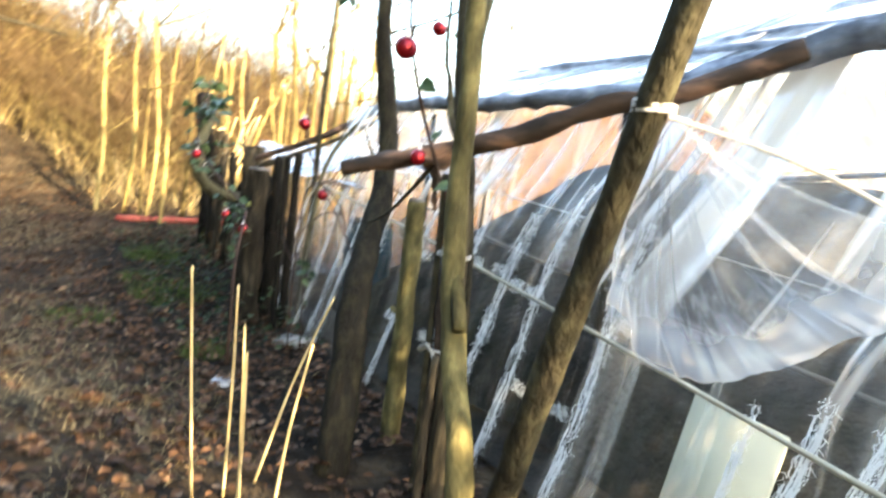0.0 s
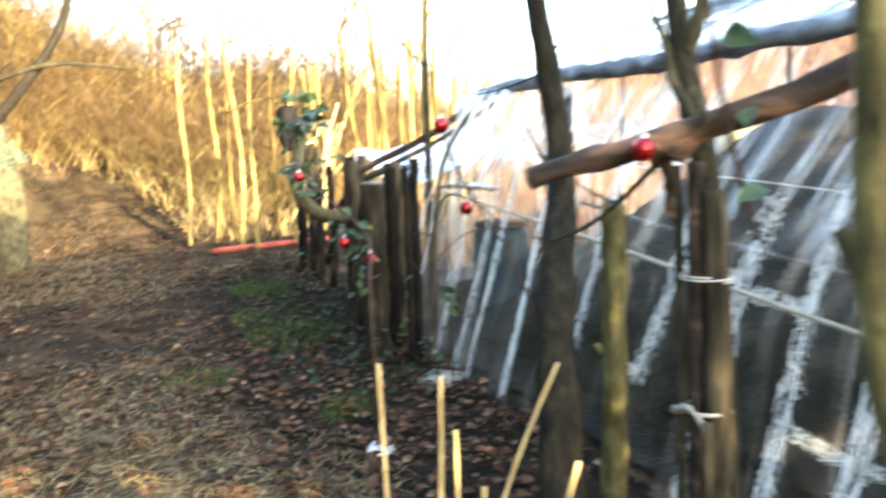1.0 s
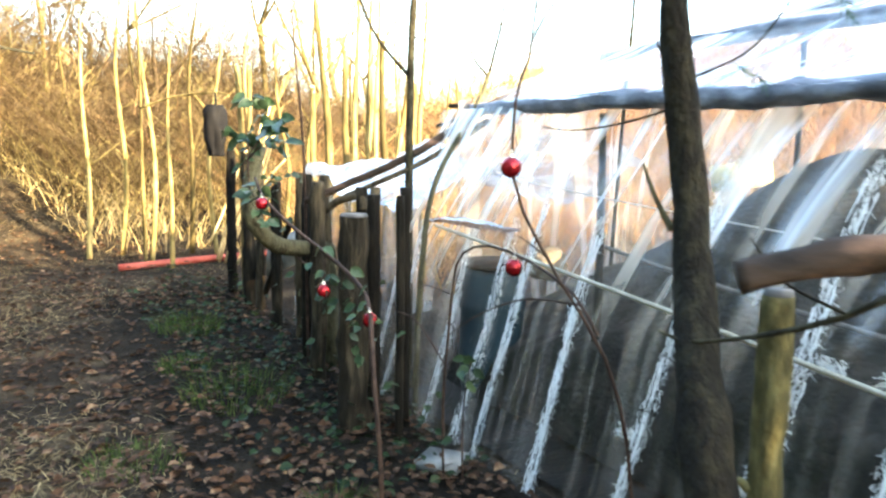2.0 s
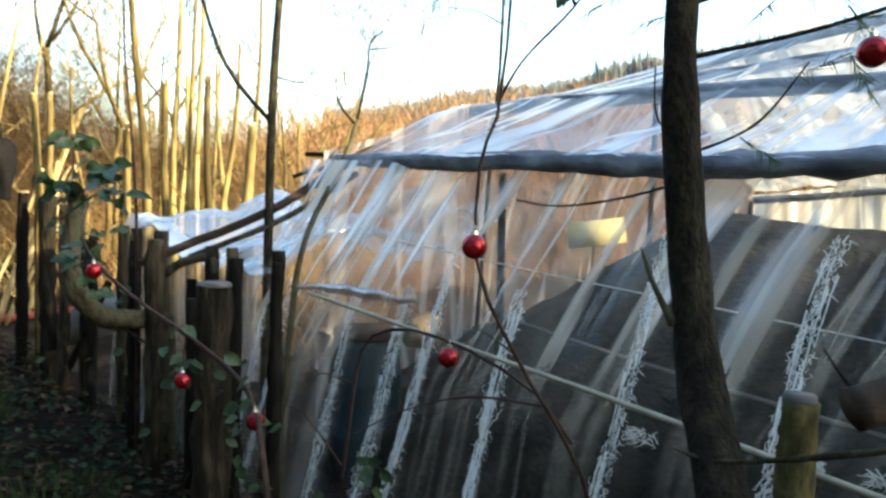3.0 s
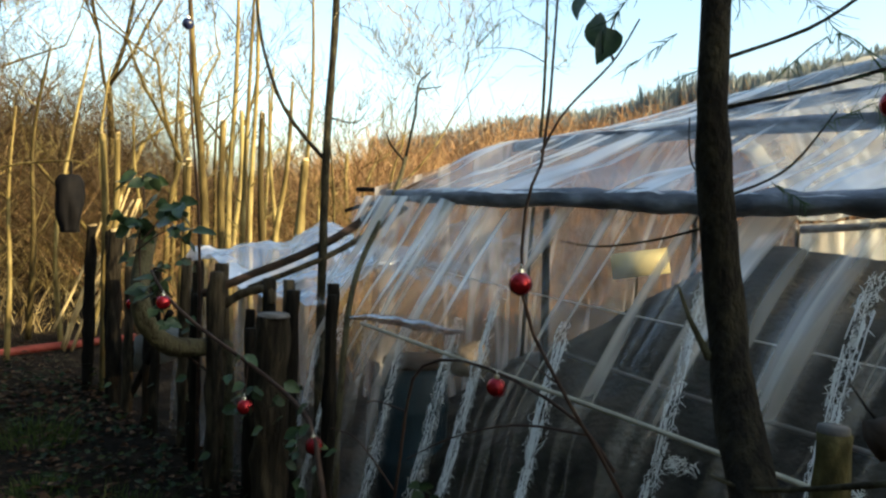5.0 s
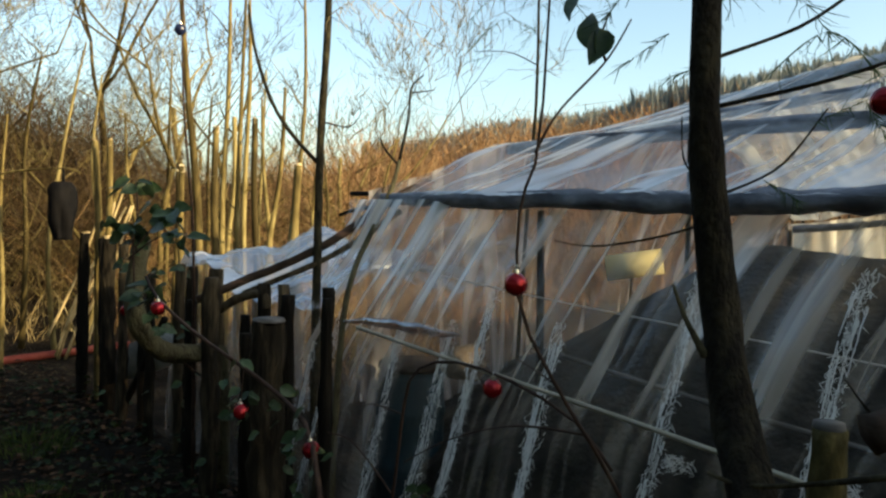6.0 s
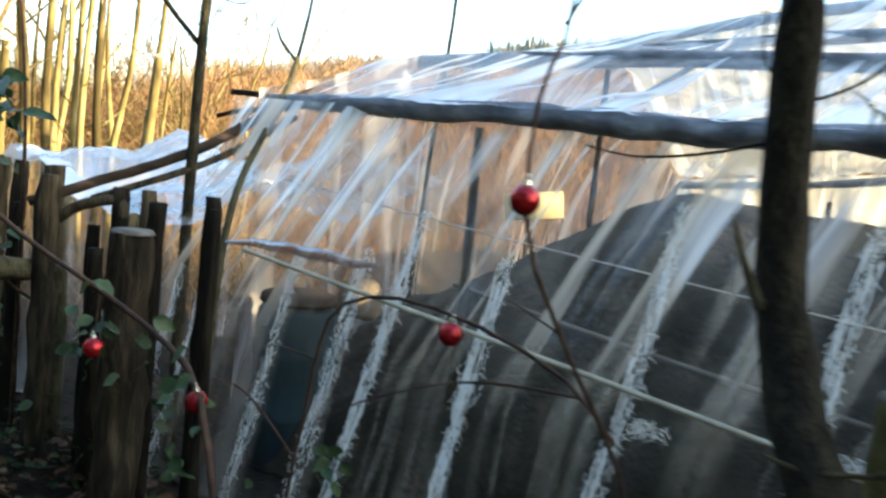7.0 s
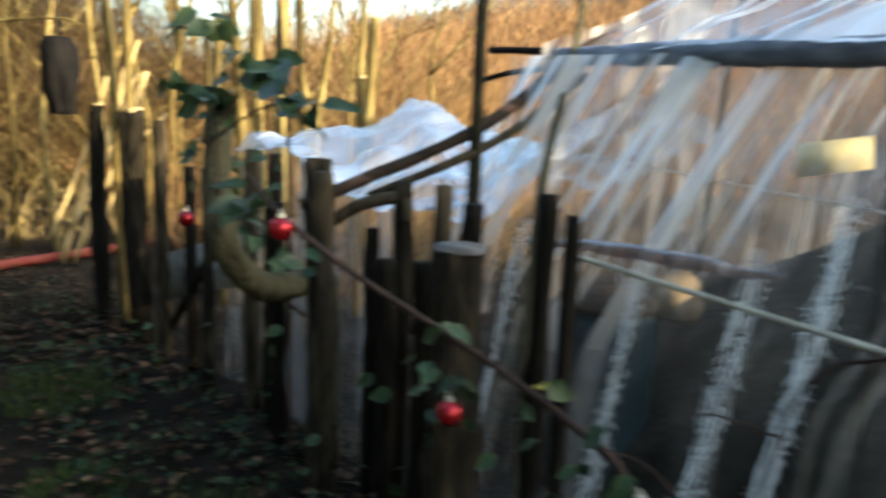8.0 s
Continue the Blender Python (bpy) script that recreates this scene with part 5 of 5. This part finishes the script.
near_tree("young_tree", "dark slender tree trunk before the film front", [
    ([(-0.36, 1.5, -0.12), (-0.43, 1.55, 0.32), (-0.54, 1.6, 0.62), (-0.65, 1.68, 0.82), (-0.735, 1.75, 1.0), (-0.79, 1.775, 1.24), (-0.81, 1.72, 1.6), (-0.81, 1.7, 1.82), (-0.82, 1.69, 2.6)], 0.07, 0.026)],
    [([(-0.8, 1.74, 1.12), (-0.835, 1.71, 1.2), (-0.86, 1.69, 1.28)], 0.012, 0.003),
     ([(-0.82, 1.75, 1.68), (-0.6, 1.86, 1.735), (-0.42, 1.98, 1.81)], 0.006, 0.004),
     ([(-0.82, 1.75, 1.79), (-0.65, 1.84, 1.86), (-0.5, 1.86, 1.96)], 0.0055, 0.003),
     ([(-0.8, 1.75, 1.48), (-0.7, 1.85, 1.55), (-0.62, 1.9, 1.68)], 0.004, 0.002),
     ([(-0.81, 1.75, 1.42), (-0.92, 1.68, 1.38), (-1.02, 1.6, 1.36), (-1.1, 1.56, 1.37)], 0.004, 0.0015),
     ([(-0.82, 1.75, 1.5), (-0.86, 1.72, 1.56), (-0.86, 1.7, 1.66)], 0.003, 0.0015)],
    [((-0.66, 1.84, 1.63), (0.3, 0.3, 0.2), 0.14), ((-0.58, 1.86, 1.74), (0.5, 0.2, 0.1), 0.12), ((-0.8, 1.72, 1.78), (-0.6, -0.4, -0.3), 0.12), ((-0.72, 1.82, 1.52), (0.4, 0.3, -0.3), 0.08),
     ((-0.55, 1.9, 1.7), (0.3, 0.1, -0.6), 0.1), ((-0.9, 1.7, 1.85), (-0.6, -0.4, -0.5), 0.14)])
near_tree("sapling", "slim bare sapling standing in the palisade", [([(-3.1, 2.26, -0.1), (-3.09, 2.25, 0.8), (-3.1, 2.26, 1.7), (-3.08, 2.28, 2.4), (-3.1, 2.3, 3.4)], 0.026, 0.014)],
          [([(-3.1, 2.27, 1.66), (-3.25, 2.12, 1.9), (-3.33, 2.03, 2.2), (-3.36, 2.0, 2.45)], 0.012, 0.006), ([(-3.09, 2.27, 1.88), (-3.0, 2.36, 1.86), (-2.96, 2.4, 1.92)], 0.005, 0.002)],
          [((-3.08, 2.3, 2.4), (0.6, 0.6, -0.4), 0.3), ((-3.08, 2.3, 2.55), (0.7, 0.6, -0.1), 0.4), ((-3.06, 2.32, 2.3), (0.6, 0.6, -0.7), 0.3)])
for p, d, L in (((-3.08, 2.28, 2.62), (0.6, 0.6, 0.1), 0.55), ((-3.08, 2.28, 2.5), (0.7, 0.6, -0.1), 0.5), ((-3.08, 2.28, 2.75), (0.5, 0.8, -0.2), 0.6), ((-3.09, 2.28, 2.4), (0.8, 0.4, 0.1), 0.4), ((-3.09, 2.29, 2.9), (0.7, 0.7, 0), 0.6)):
    droop(bpy.data.objects["sapling"], p, d, L)
near_tree("forked_sapling", "thin leaning forked sapling at the shelter corner", [([(-2.7, 2.08, -0.1), (-2.74, 2.13, 0.6), (-2.8, 2.24, 1.1), (-2.97, 2.6, 1.52), (-3.05, 2.74, 1.72)], 0.016, 0.012)],
          [([(-3.04, 2.72, 1.7), (-3.1, 2.68, 1.78), (-3.12, 2.66, 1.84)], 0.008, 0.004), ([(-3.05, 2.74, 1.72), (-3.12, 2.86, 1.98), (-3.22, 2.96, 2.16), (-3.18, 3.02, 2.24)], 0.009, 0.004), ([(-3.2, 2.95, 2.13), (-3.12, 3.05, 2.15)], 0.005, 0.003)])
near_tree("far_sapling", "thin sapling rising behind the film roof", [([(-2.95, 3.62, -0.1), (-2.88, 3.62, 1.4), (-2.84, 3.63, 2.2), (-2.85, 3.62, 3.2)], 0.014, 0.007)],
          [([(-2.84, 3.63, 2.35), (-2.95, 3.5, 2.42), (-3.1, 3.35, 2.42)], 0.004, 0.002)],
          [((-3.0, 3.46, 2.42), (-0.6, -0.6, -0.3), 0.2), ((-2.84, 3.63, 2.6), (-0.4, -0.4, -0.8), 0.2), ((-2.82, 3.64, 2.5), (0.4, 0.4, -0.8), 0.2)])
for p, d, L in (((-2.84, 3.63, 2.55), (-0.6, -0.6, 0.1), 0.4), ((-2.84, 3.63, 2.75), (-0.7, -0.5, 0), 0.45), ((-2.84, 3.63, 2.7), (0.6, 0.7, 0), 0.35), ((-2.84, 3.63, 2.9), (0.6, 0.6, 0), 0.4)):
    droop(bpy.data.objects["far_sapling"], p, d, L, NEEDLE)
for p, d, L in (((-0.83, 1.7, 1.95), (-0.6, -0.4, 0), 0.2), ((-0.8, 1.72, 1.9), (0.5, 0.5, 0.1), 0.25), ((-0.7, 1.8, 1.76), (0.5, 0.5, 0.2), 0.25)):
    droop(bpy.data.objects["young_tree"], p, d, L, NEEDLE)
near_tree("fork_tree", "forked grey-brown tree beside a tied post", [([(-0.06, 1.85, -0.1), (-0.1, 1.83, 0.6), (-0.145, 1.81, 1.1), (-0.174, 1.79, 1.26), (-0.213, 1.79, 1.41), (-0.25, 1.79, 1.6), (-0.33, 1.79, 2.5)], 0.036, 0.03)],
          [([(-0.2, 1.79, 1.4), (-0.153, 1.78, 1.47), (-0.127, 1.78, 1.57), (-0.09, 1.8, 1.85)], 0.02, 0.014),
           ([(-0.115, 1.74, 1.235), (-0.177, 1.73, 1.326), (-0.227, 1.74, 1.444), (-0.298, 1.75, 1.546), (-0.33, 1.76, 1.75)], 0.013, 0.007),
           ([(-0.06, 1.7, 1.19), (-0.075, 1.72, 1.25), (-0.086, 1.74, 1.32)], 0.008, 0.002),
           ([(-0.12, 1.66, 1.15), (-0.3, 1.65, 1.02), (-0.5, 1.67, 0.93), (-0.66, 1.66, 0.88), (-0.74, 1.645, 0.89)], 0.009, 0.0035),
           ([(-0.3, 1.65, 1.02), (-0.4, 1.6, 1.07), (-0.46, 1.57, 1.15)], 0.004, 0.002)])
near_tree("leaning_tree", "mossy yellow-green stem bending at its foot", [([(1.03, 1.24, -0.12), (0.9, 1.27, 0.5), (0.82, 1.285, 0.66), (0.735, 1.3, 0.84), (0.69, 1.305, 1.04), (0.672, 1.31, 1.3), (0.655, 1.31, 1.6), (0.65, 1.31, 2.8)], 0.03, 0.021)],
          [([(0.8, 1.285, 0.8), (0.7, 1.31, 0.95), (0.62, 1.33, 1.06)], 0.016, 0.012)], mat=BARK_GREEN)
leaner = near_tree("slanted_pole", "grey-brown pole leaning towards the film", [([(0.64, 1.44, -0.12), (0.85, 1.4, 0.36), (1.04, 1.345, 0.78), (1.262, 1.295, 1.27), (1.5, 1.24, 1.85), (1.77, 1.18, 2.5)], 0.034, 0.024)])


def binding(name, x, y, z, r, turns, parent, mat=CORD, thick=0.0035):
    bm = bmesh.new()
    pts = [(x + r * math.cos(k * 0.6), y + r * math.sin(k * 0.6), z + 0.008 * k * 0.6 / 6.283) for k in range(int(turns * 10.5))]
    tube(bm, pts, thick, thick, 6, len(pts) * 2, 0.1)
    return part(name, bm, mat, parent, "pale cord binding")


binding("binding", 1.262, 1.3, 1.26, 0.033, 3, leaner, CORD, 0.0028)


def tied_post():
    ob = thing("tied_post", "split wooden post bound with pale cord", "post", at=(0, 0, 0))
    stick("pole", [(-0.035, 1.77, -0.1), (-0.045, 1.77, 0.6), (-0.075, 1.77, 1.06)], 0.033, 0.027, POLE, ob, seg=14, rings=24, rough=0.25)
    stick("split_half", [(-0.09, 1.755, -0.08), (-0.1, 1.755, 0.6), (-0.128, 1.755, 1.13)], 0.024, 0.02, RAILWOOD, ob, "pale split half with torn bark", seg=8, rings=20, rough=0.4)
    stick("side_stick", [(-0.12, 1.73, -0.08), (-0.14, 1.735, 0.6), (-0.175, 1.74, 1.12)], 0.014, 0.012, BARK, ob, "thin dark side stick", rings=16)
    stick("brace", [(0.1, 1.63, -0.08), (0.04, 1.66, 0.25), (-0.01, 1.7, 0.5)], 0.016, 0.014, POLE, ob)
    binding("binding", -0.09, 1.765, 0.835, 0.06, 2, ob, CORD, 0.0022)
    binding("binding", -0.075, 1.76, 0.5, 0.06, 1.2, ob, PLANK, 0.005)
    bm = bmesh.new()
    tube(bm, [(-0.12, 1.69, 0.5), (-0.06, 1.685, 0.525), (-0.02, 1.69, 0.5), (0.0, 1.69, 0.44), (0.005, 1.69, 0.36)], 0.01, 0.003, 8, 18, 1.0)
    part("rag", bm, PLANK, ob, "greyish rag tied to the post")
    return ob


tied_post()
rail = thing("tied_rail", "reddish peeled branch rail lashed to the post", "rail", at=(0, 0, 0))
stick("rail", [(-0.38, 1.432, 1.095), (-0.28, 1.53, 1.135), (-0.12, 1.66, 1.19), (0.12, 1.86, 1.285), (0.3, 2.02, 1.4), (0.45, 2.14, 1.44), (0.72, 2.36, 1.6)], 0.031, 0.032, RAILWOOD, rail, seg=12, rings=30, rough=0.25)
stick("broken_collar", [(-0.14, 1.645, 1.175), (-0.1, 1.67, 1.165), (-0.06, 1.69, 1.2), (-0.03, 1.7, 1.25)], 0.03, 0.014, RAILWOOD, rail, "knotted broken collar of bark", seg=10, rings=14, rough=0.9)
def bark_flap(a, b):
    w = 0.024 * (1 - 0.5 * b) * (1 + 0.5 * nz(b * 6, 1, 2))
    t = (a - 0.5) * 2.4
    return (-0.128 + w * math.sin(t) + 0.012 * nz(b * 4, 3, 3), 1.675 - w * math.cos(t) * 0.8 + 0.02 * b, 1.16 - 0.17 * b + 0.02 * nz(a * 3, 2, b))
flap = sheet("bark_flap", bark_flap, 10, 14, RAILWOOD, rail, "reddish strip of peeling bark")
flap.modifiers.new("thickness", 'SOLIDIFY').thickness = 0.004
stake = thing("stake", "upright greenish wooden stake before the film", "post", at=(0, 0, 0))
stick("pole", [(-0.57, 1.84, -0.1), (-0.565, 1.84, 0.5), (-0.566, 1.836, 0.99)], 0.042, 0.036, BARK_GREEN, stake, seg=14, rings=24, rough=0.15)
stick("sawn_top", [(-0.566, 1.836, 0.985), (-0.566, 1.836, 1.003)], 0.034, 0.031, BATTEN, stake, "weathered sawn end", seg=14, rings=3)
stick("knot", [(-0.585, 1.81, 0.52), (-0.6, 1.79, 0.54)], 0.014, 0.008, BARK_GREEN, stake, seg=8, rings=4)
for pts in ([(-0.27, 0.98, -0.08), (-0.14, 0.92, 0.4), (0.005, 0.867, 0.78)], [(-0.26, 1.08, -0.08), (-0.15, 1.05, 0.35), (-0.024, 1.008, 0.724)], [(-0.2, 1.12, -0.08), (-0.12, 1.08, 0.3), (-0.03, 1.04, 0.6)],
            [(0.0, 1.06, -0.08), (0.1, 1.03, 0.3), (0.19, 0.996, 0.58)], [(-0.34, 1.2, -0.08), (-0.24, 1.28, 0.35), (-0.129, 1.352, 0.672)], [(0.05, 1.15, -0.08), (0.14, 1.15, 0.3), (0.242, 1.162, 0.615)]):
    tagged(stick("dry_stalk", pts, 0.006, 0.0035, STALK, seg=7, rings=10, rough=0.2), "pale dry broken stalk beside the path", "stalk", "dry stalks")


# ---------------------------------------------------------------- loose things on the ground
def ground_things():
    bm = bmesh.new()
    bmesh.ops.create_uvsphere(bm, u_segments=24, v_segments=14, radius=0.06)
    for v in bm.verts:
        v.co.z = max(v.co.z * 0.5, -0.02) + 0.022 * nz(v.co.x * 26, v.co.y * 26, 1) - 0.02 * smooth(0.035, 0.0, math.hypot(v.co.x, v.co.y))
        v.co.x *= 1 + 0.45 * nz(v.co.y * 24, 2, 2)
    ob = part("plastic_cup_lid", bm, WHITE)
    ob.location = (-1.45, 1.324, ground_z(-1.45, 1.324) + 0.012)
    tagged(ob, "crumpled white plastic tub lying on leaves", "tub")
    panel("stone_slab", (0.2, 0.14, 0.05), pose(-2.06, 1.86, ground_z(-2.06, 1.86) + 0.04, 6, -4, 30), SLATE, "grey slab holding down the film edge", "slab")
    p = stick("red_pipe", [(-6.95, 1.25, ground_z(-6.95, 1.25) + 0.035), (-7.05, 2.0, ground_z(-7.05, 2.0) + 0.04), (-7.2, 2.9, ground_z(-7.2, 2.9) + 0.035)], 0.035, 0.035, REDPIPE, seg=14, rings=14, rough=0.02)
    tagged(p, "faded red plastic pipe lying on the ground", "pipe")
    bm = bmesh.new()
    last = None
    for i in range(15):
        k = i / 14
        r = 0.095 * (0.72 + 0.28 * smooth(0.0, 0.35, k)) * (1 - 0.35 * smooth(0.88, 1.0, k))
        ring = [bm.verts.new((r * (1 + 0.55 * nz(math.cos(q * 0.3307) * 2, math.sin(q * 0.3307) * 2, k * 1.8)) * math.cos(q * 0.3307) + 0.03 * nz(k * 2, 1, 1),
                              r * (1 + 0.55 * nz(math.cos(q * 0.3307) * 2, math.sin(q * 0.3307) * 2, k * 1.8 + 5)) * math.sin(q * 0.3307), -0.23 + 0.46 * k)) for q in range(19)]
        if last:
            for q in range(19):
                bm.faces.new((last[q], last[(q + 1) % 19], ring[(q + 1) % 19], ring[q]))
        else:
            bm.faces.new(list(reversed(ring)))
        last = ring
    bm.faces.new(last)
    tube(bm, [(0, 0, 0.22), (0.01, 0, 0.28), (0, 0, 0.335)], 0.012, 0.008, 8, 6, 0.3)
    b = part("hung_sack", bm, BUCKET)
    b.location = (-6.3, 2.03, 1.4)
    tagged(b, "dark cloth sack hanging from a bare branch", "sack")
    near_tree("hooked_stem", "thin bare stem with a hooked side branch", [([(-7.0, 1.5, -0.1), (-6.98, 1.5, 0.9), (-7.02, 1.52, 1.9), (-6.98, 1.5, 3.0)], 0.02, 0.008)],
              [([(-7.0, 1.51, 1.6), (-6.7, 1.75, 1.7), (-6.3, 2.03, 1.735), (-6.18, 2.12, 1.7)], 0.012, 0.006)], mat=HAZEL)
    for k in range(10):
        x, y = -7.02 + rnd.uniform(-0.1, 0.2), 2.22 + rnd.uniform(-0.15, 0.2)
        z = ground_z(x, y)
        s = stick("cut_rod", [(x, y, z + rnd.uniform(-0.03, 0.3)), (x + 0.14, y + 0.2, z + 0.75), (x + 0.3 + rnd.uniform(-0.1, 0.1), y + 0.4 + rnd.uniform(-0.1, 0.1), 1.35 + rnd.uniform(-0.3, 0.4))], 0.014, 0.009, STALK, seg=6, rings=8)
        tagged(s, "pale cut rod leaning in a bundle", "rod", "bundle of cut rods")


ground_things()


# ---------------------------------------------------------------- unseen evergreen hedges, added behind the path to shade the near ground
def hedge(name, count, x0, x1, y0, y1, tall, gap):
    h = Heap()
    done = 0
    while done < count:
        x, y, z = rnd.uniform(x0, x1), rnd.uniform(y0, y1), rnd.uniform(0, tall + 0.8)
        s = x + y
        top = tall + 0.5 * nz(s * 0.8, 2, 2) + 0.25 * nz(s * 3, 5, 2)
        if z > top or nz(s * 1.6, z * 1.6, 8) > 0.36 or (gap and gap(x, y, z)):
            continue
        done += 1
        h.leaf(Vector((x, y, z - 0.1)), any_dir(), any_dir(), rnd.uniform(0.1, 0.2), rnd.uniform(0.08, 0.14), 0.2)
    h.make(name, SHADE_HEDGE, None, "unseen evergreen hedge added to shade the path", "hedge")


# heights and gaps of the added hedges choose where sun patches fall
hedge("hedge", 16000, 4.3, 5.4, -5, 9, 3.3, lambda x, y, z: (y > 5.7 and z > 2.4) or -0.8 < y < 3.4 and 0.9 < z < 2.8 and nz(y * 2.5, z * 2.5, 3) > (-0.35 if y < 2.2 else -0.12))
hedge("hedge", 7000, 4.3, 5.3, 2.9, 5.6, 4.6, lambda x, y, z: z < 2.6)
hedge("hedge", 38000, -9.0, 4.3, -4.4, -3.2, 7.5, None)
for tx, ty in ((4.8, -4), (4.8, -1), (4.8, 4.4), (4.8, 7), (2.5, -3.7), (-0.5, -3.7), (-3.0, -3.7), (-5.5, -3.8), (-8.0, -3.8)):
    tagged(stick("hedge_trunk", [(tx, ty, -0.1), (tx, ty + 0.1, 1.5), (tx - 0.05, ty, 3.0)], 0.07, 0.03, BARK, seg=8), "dark trunk inside the added unseen hedge", "trunk")
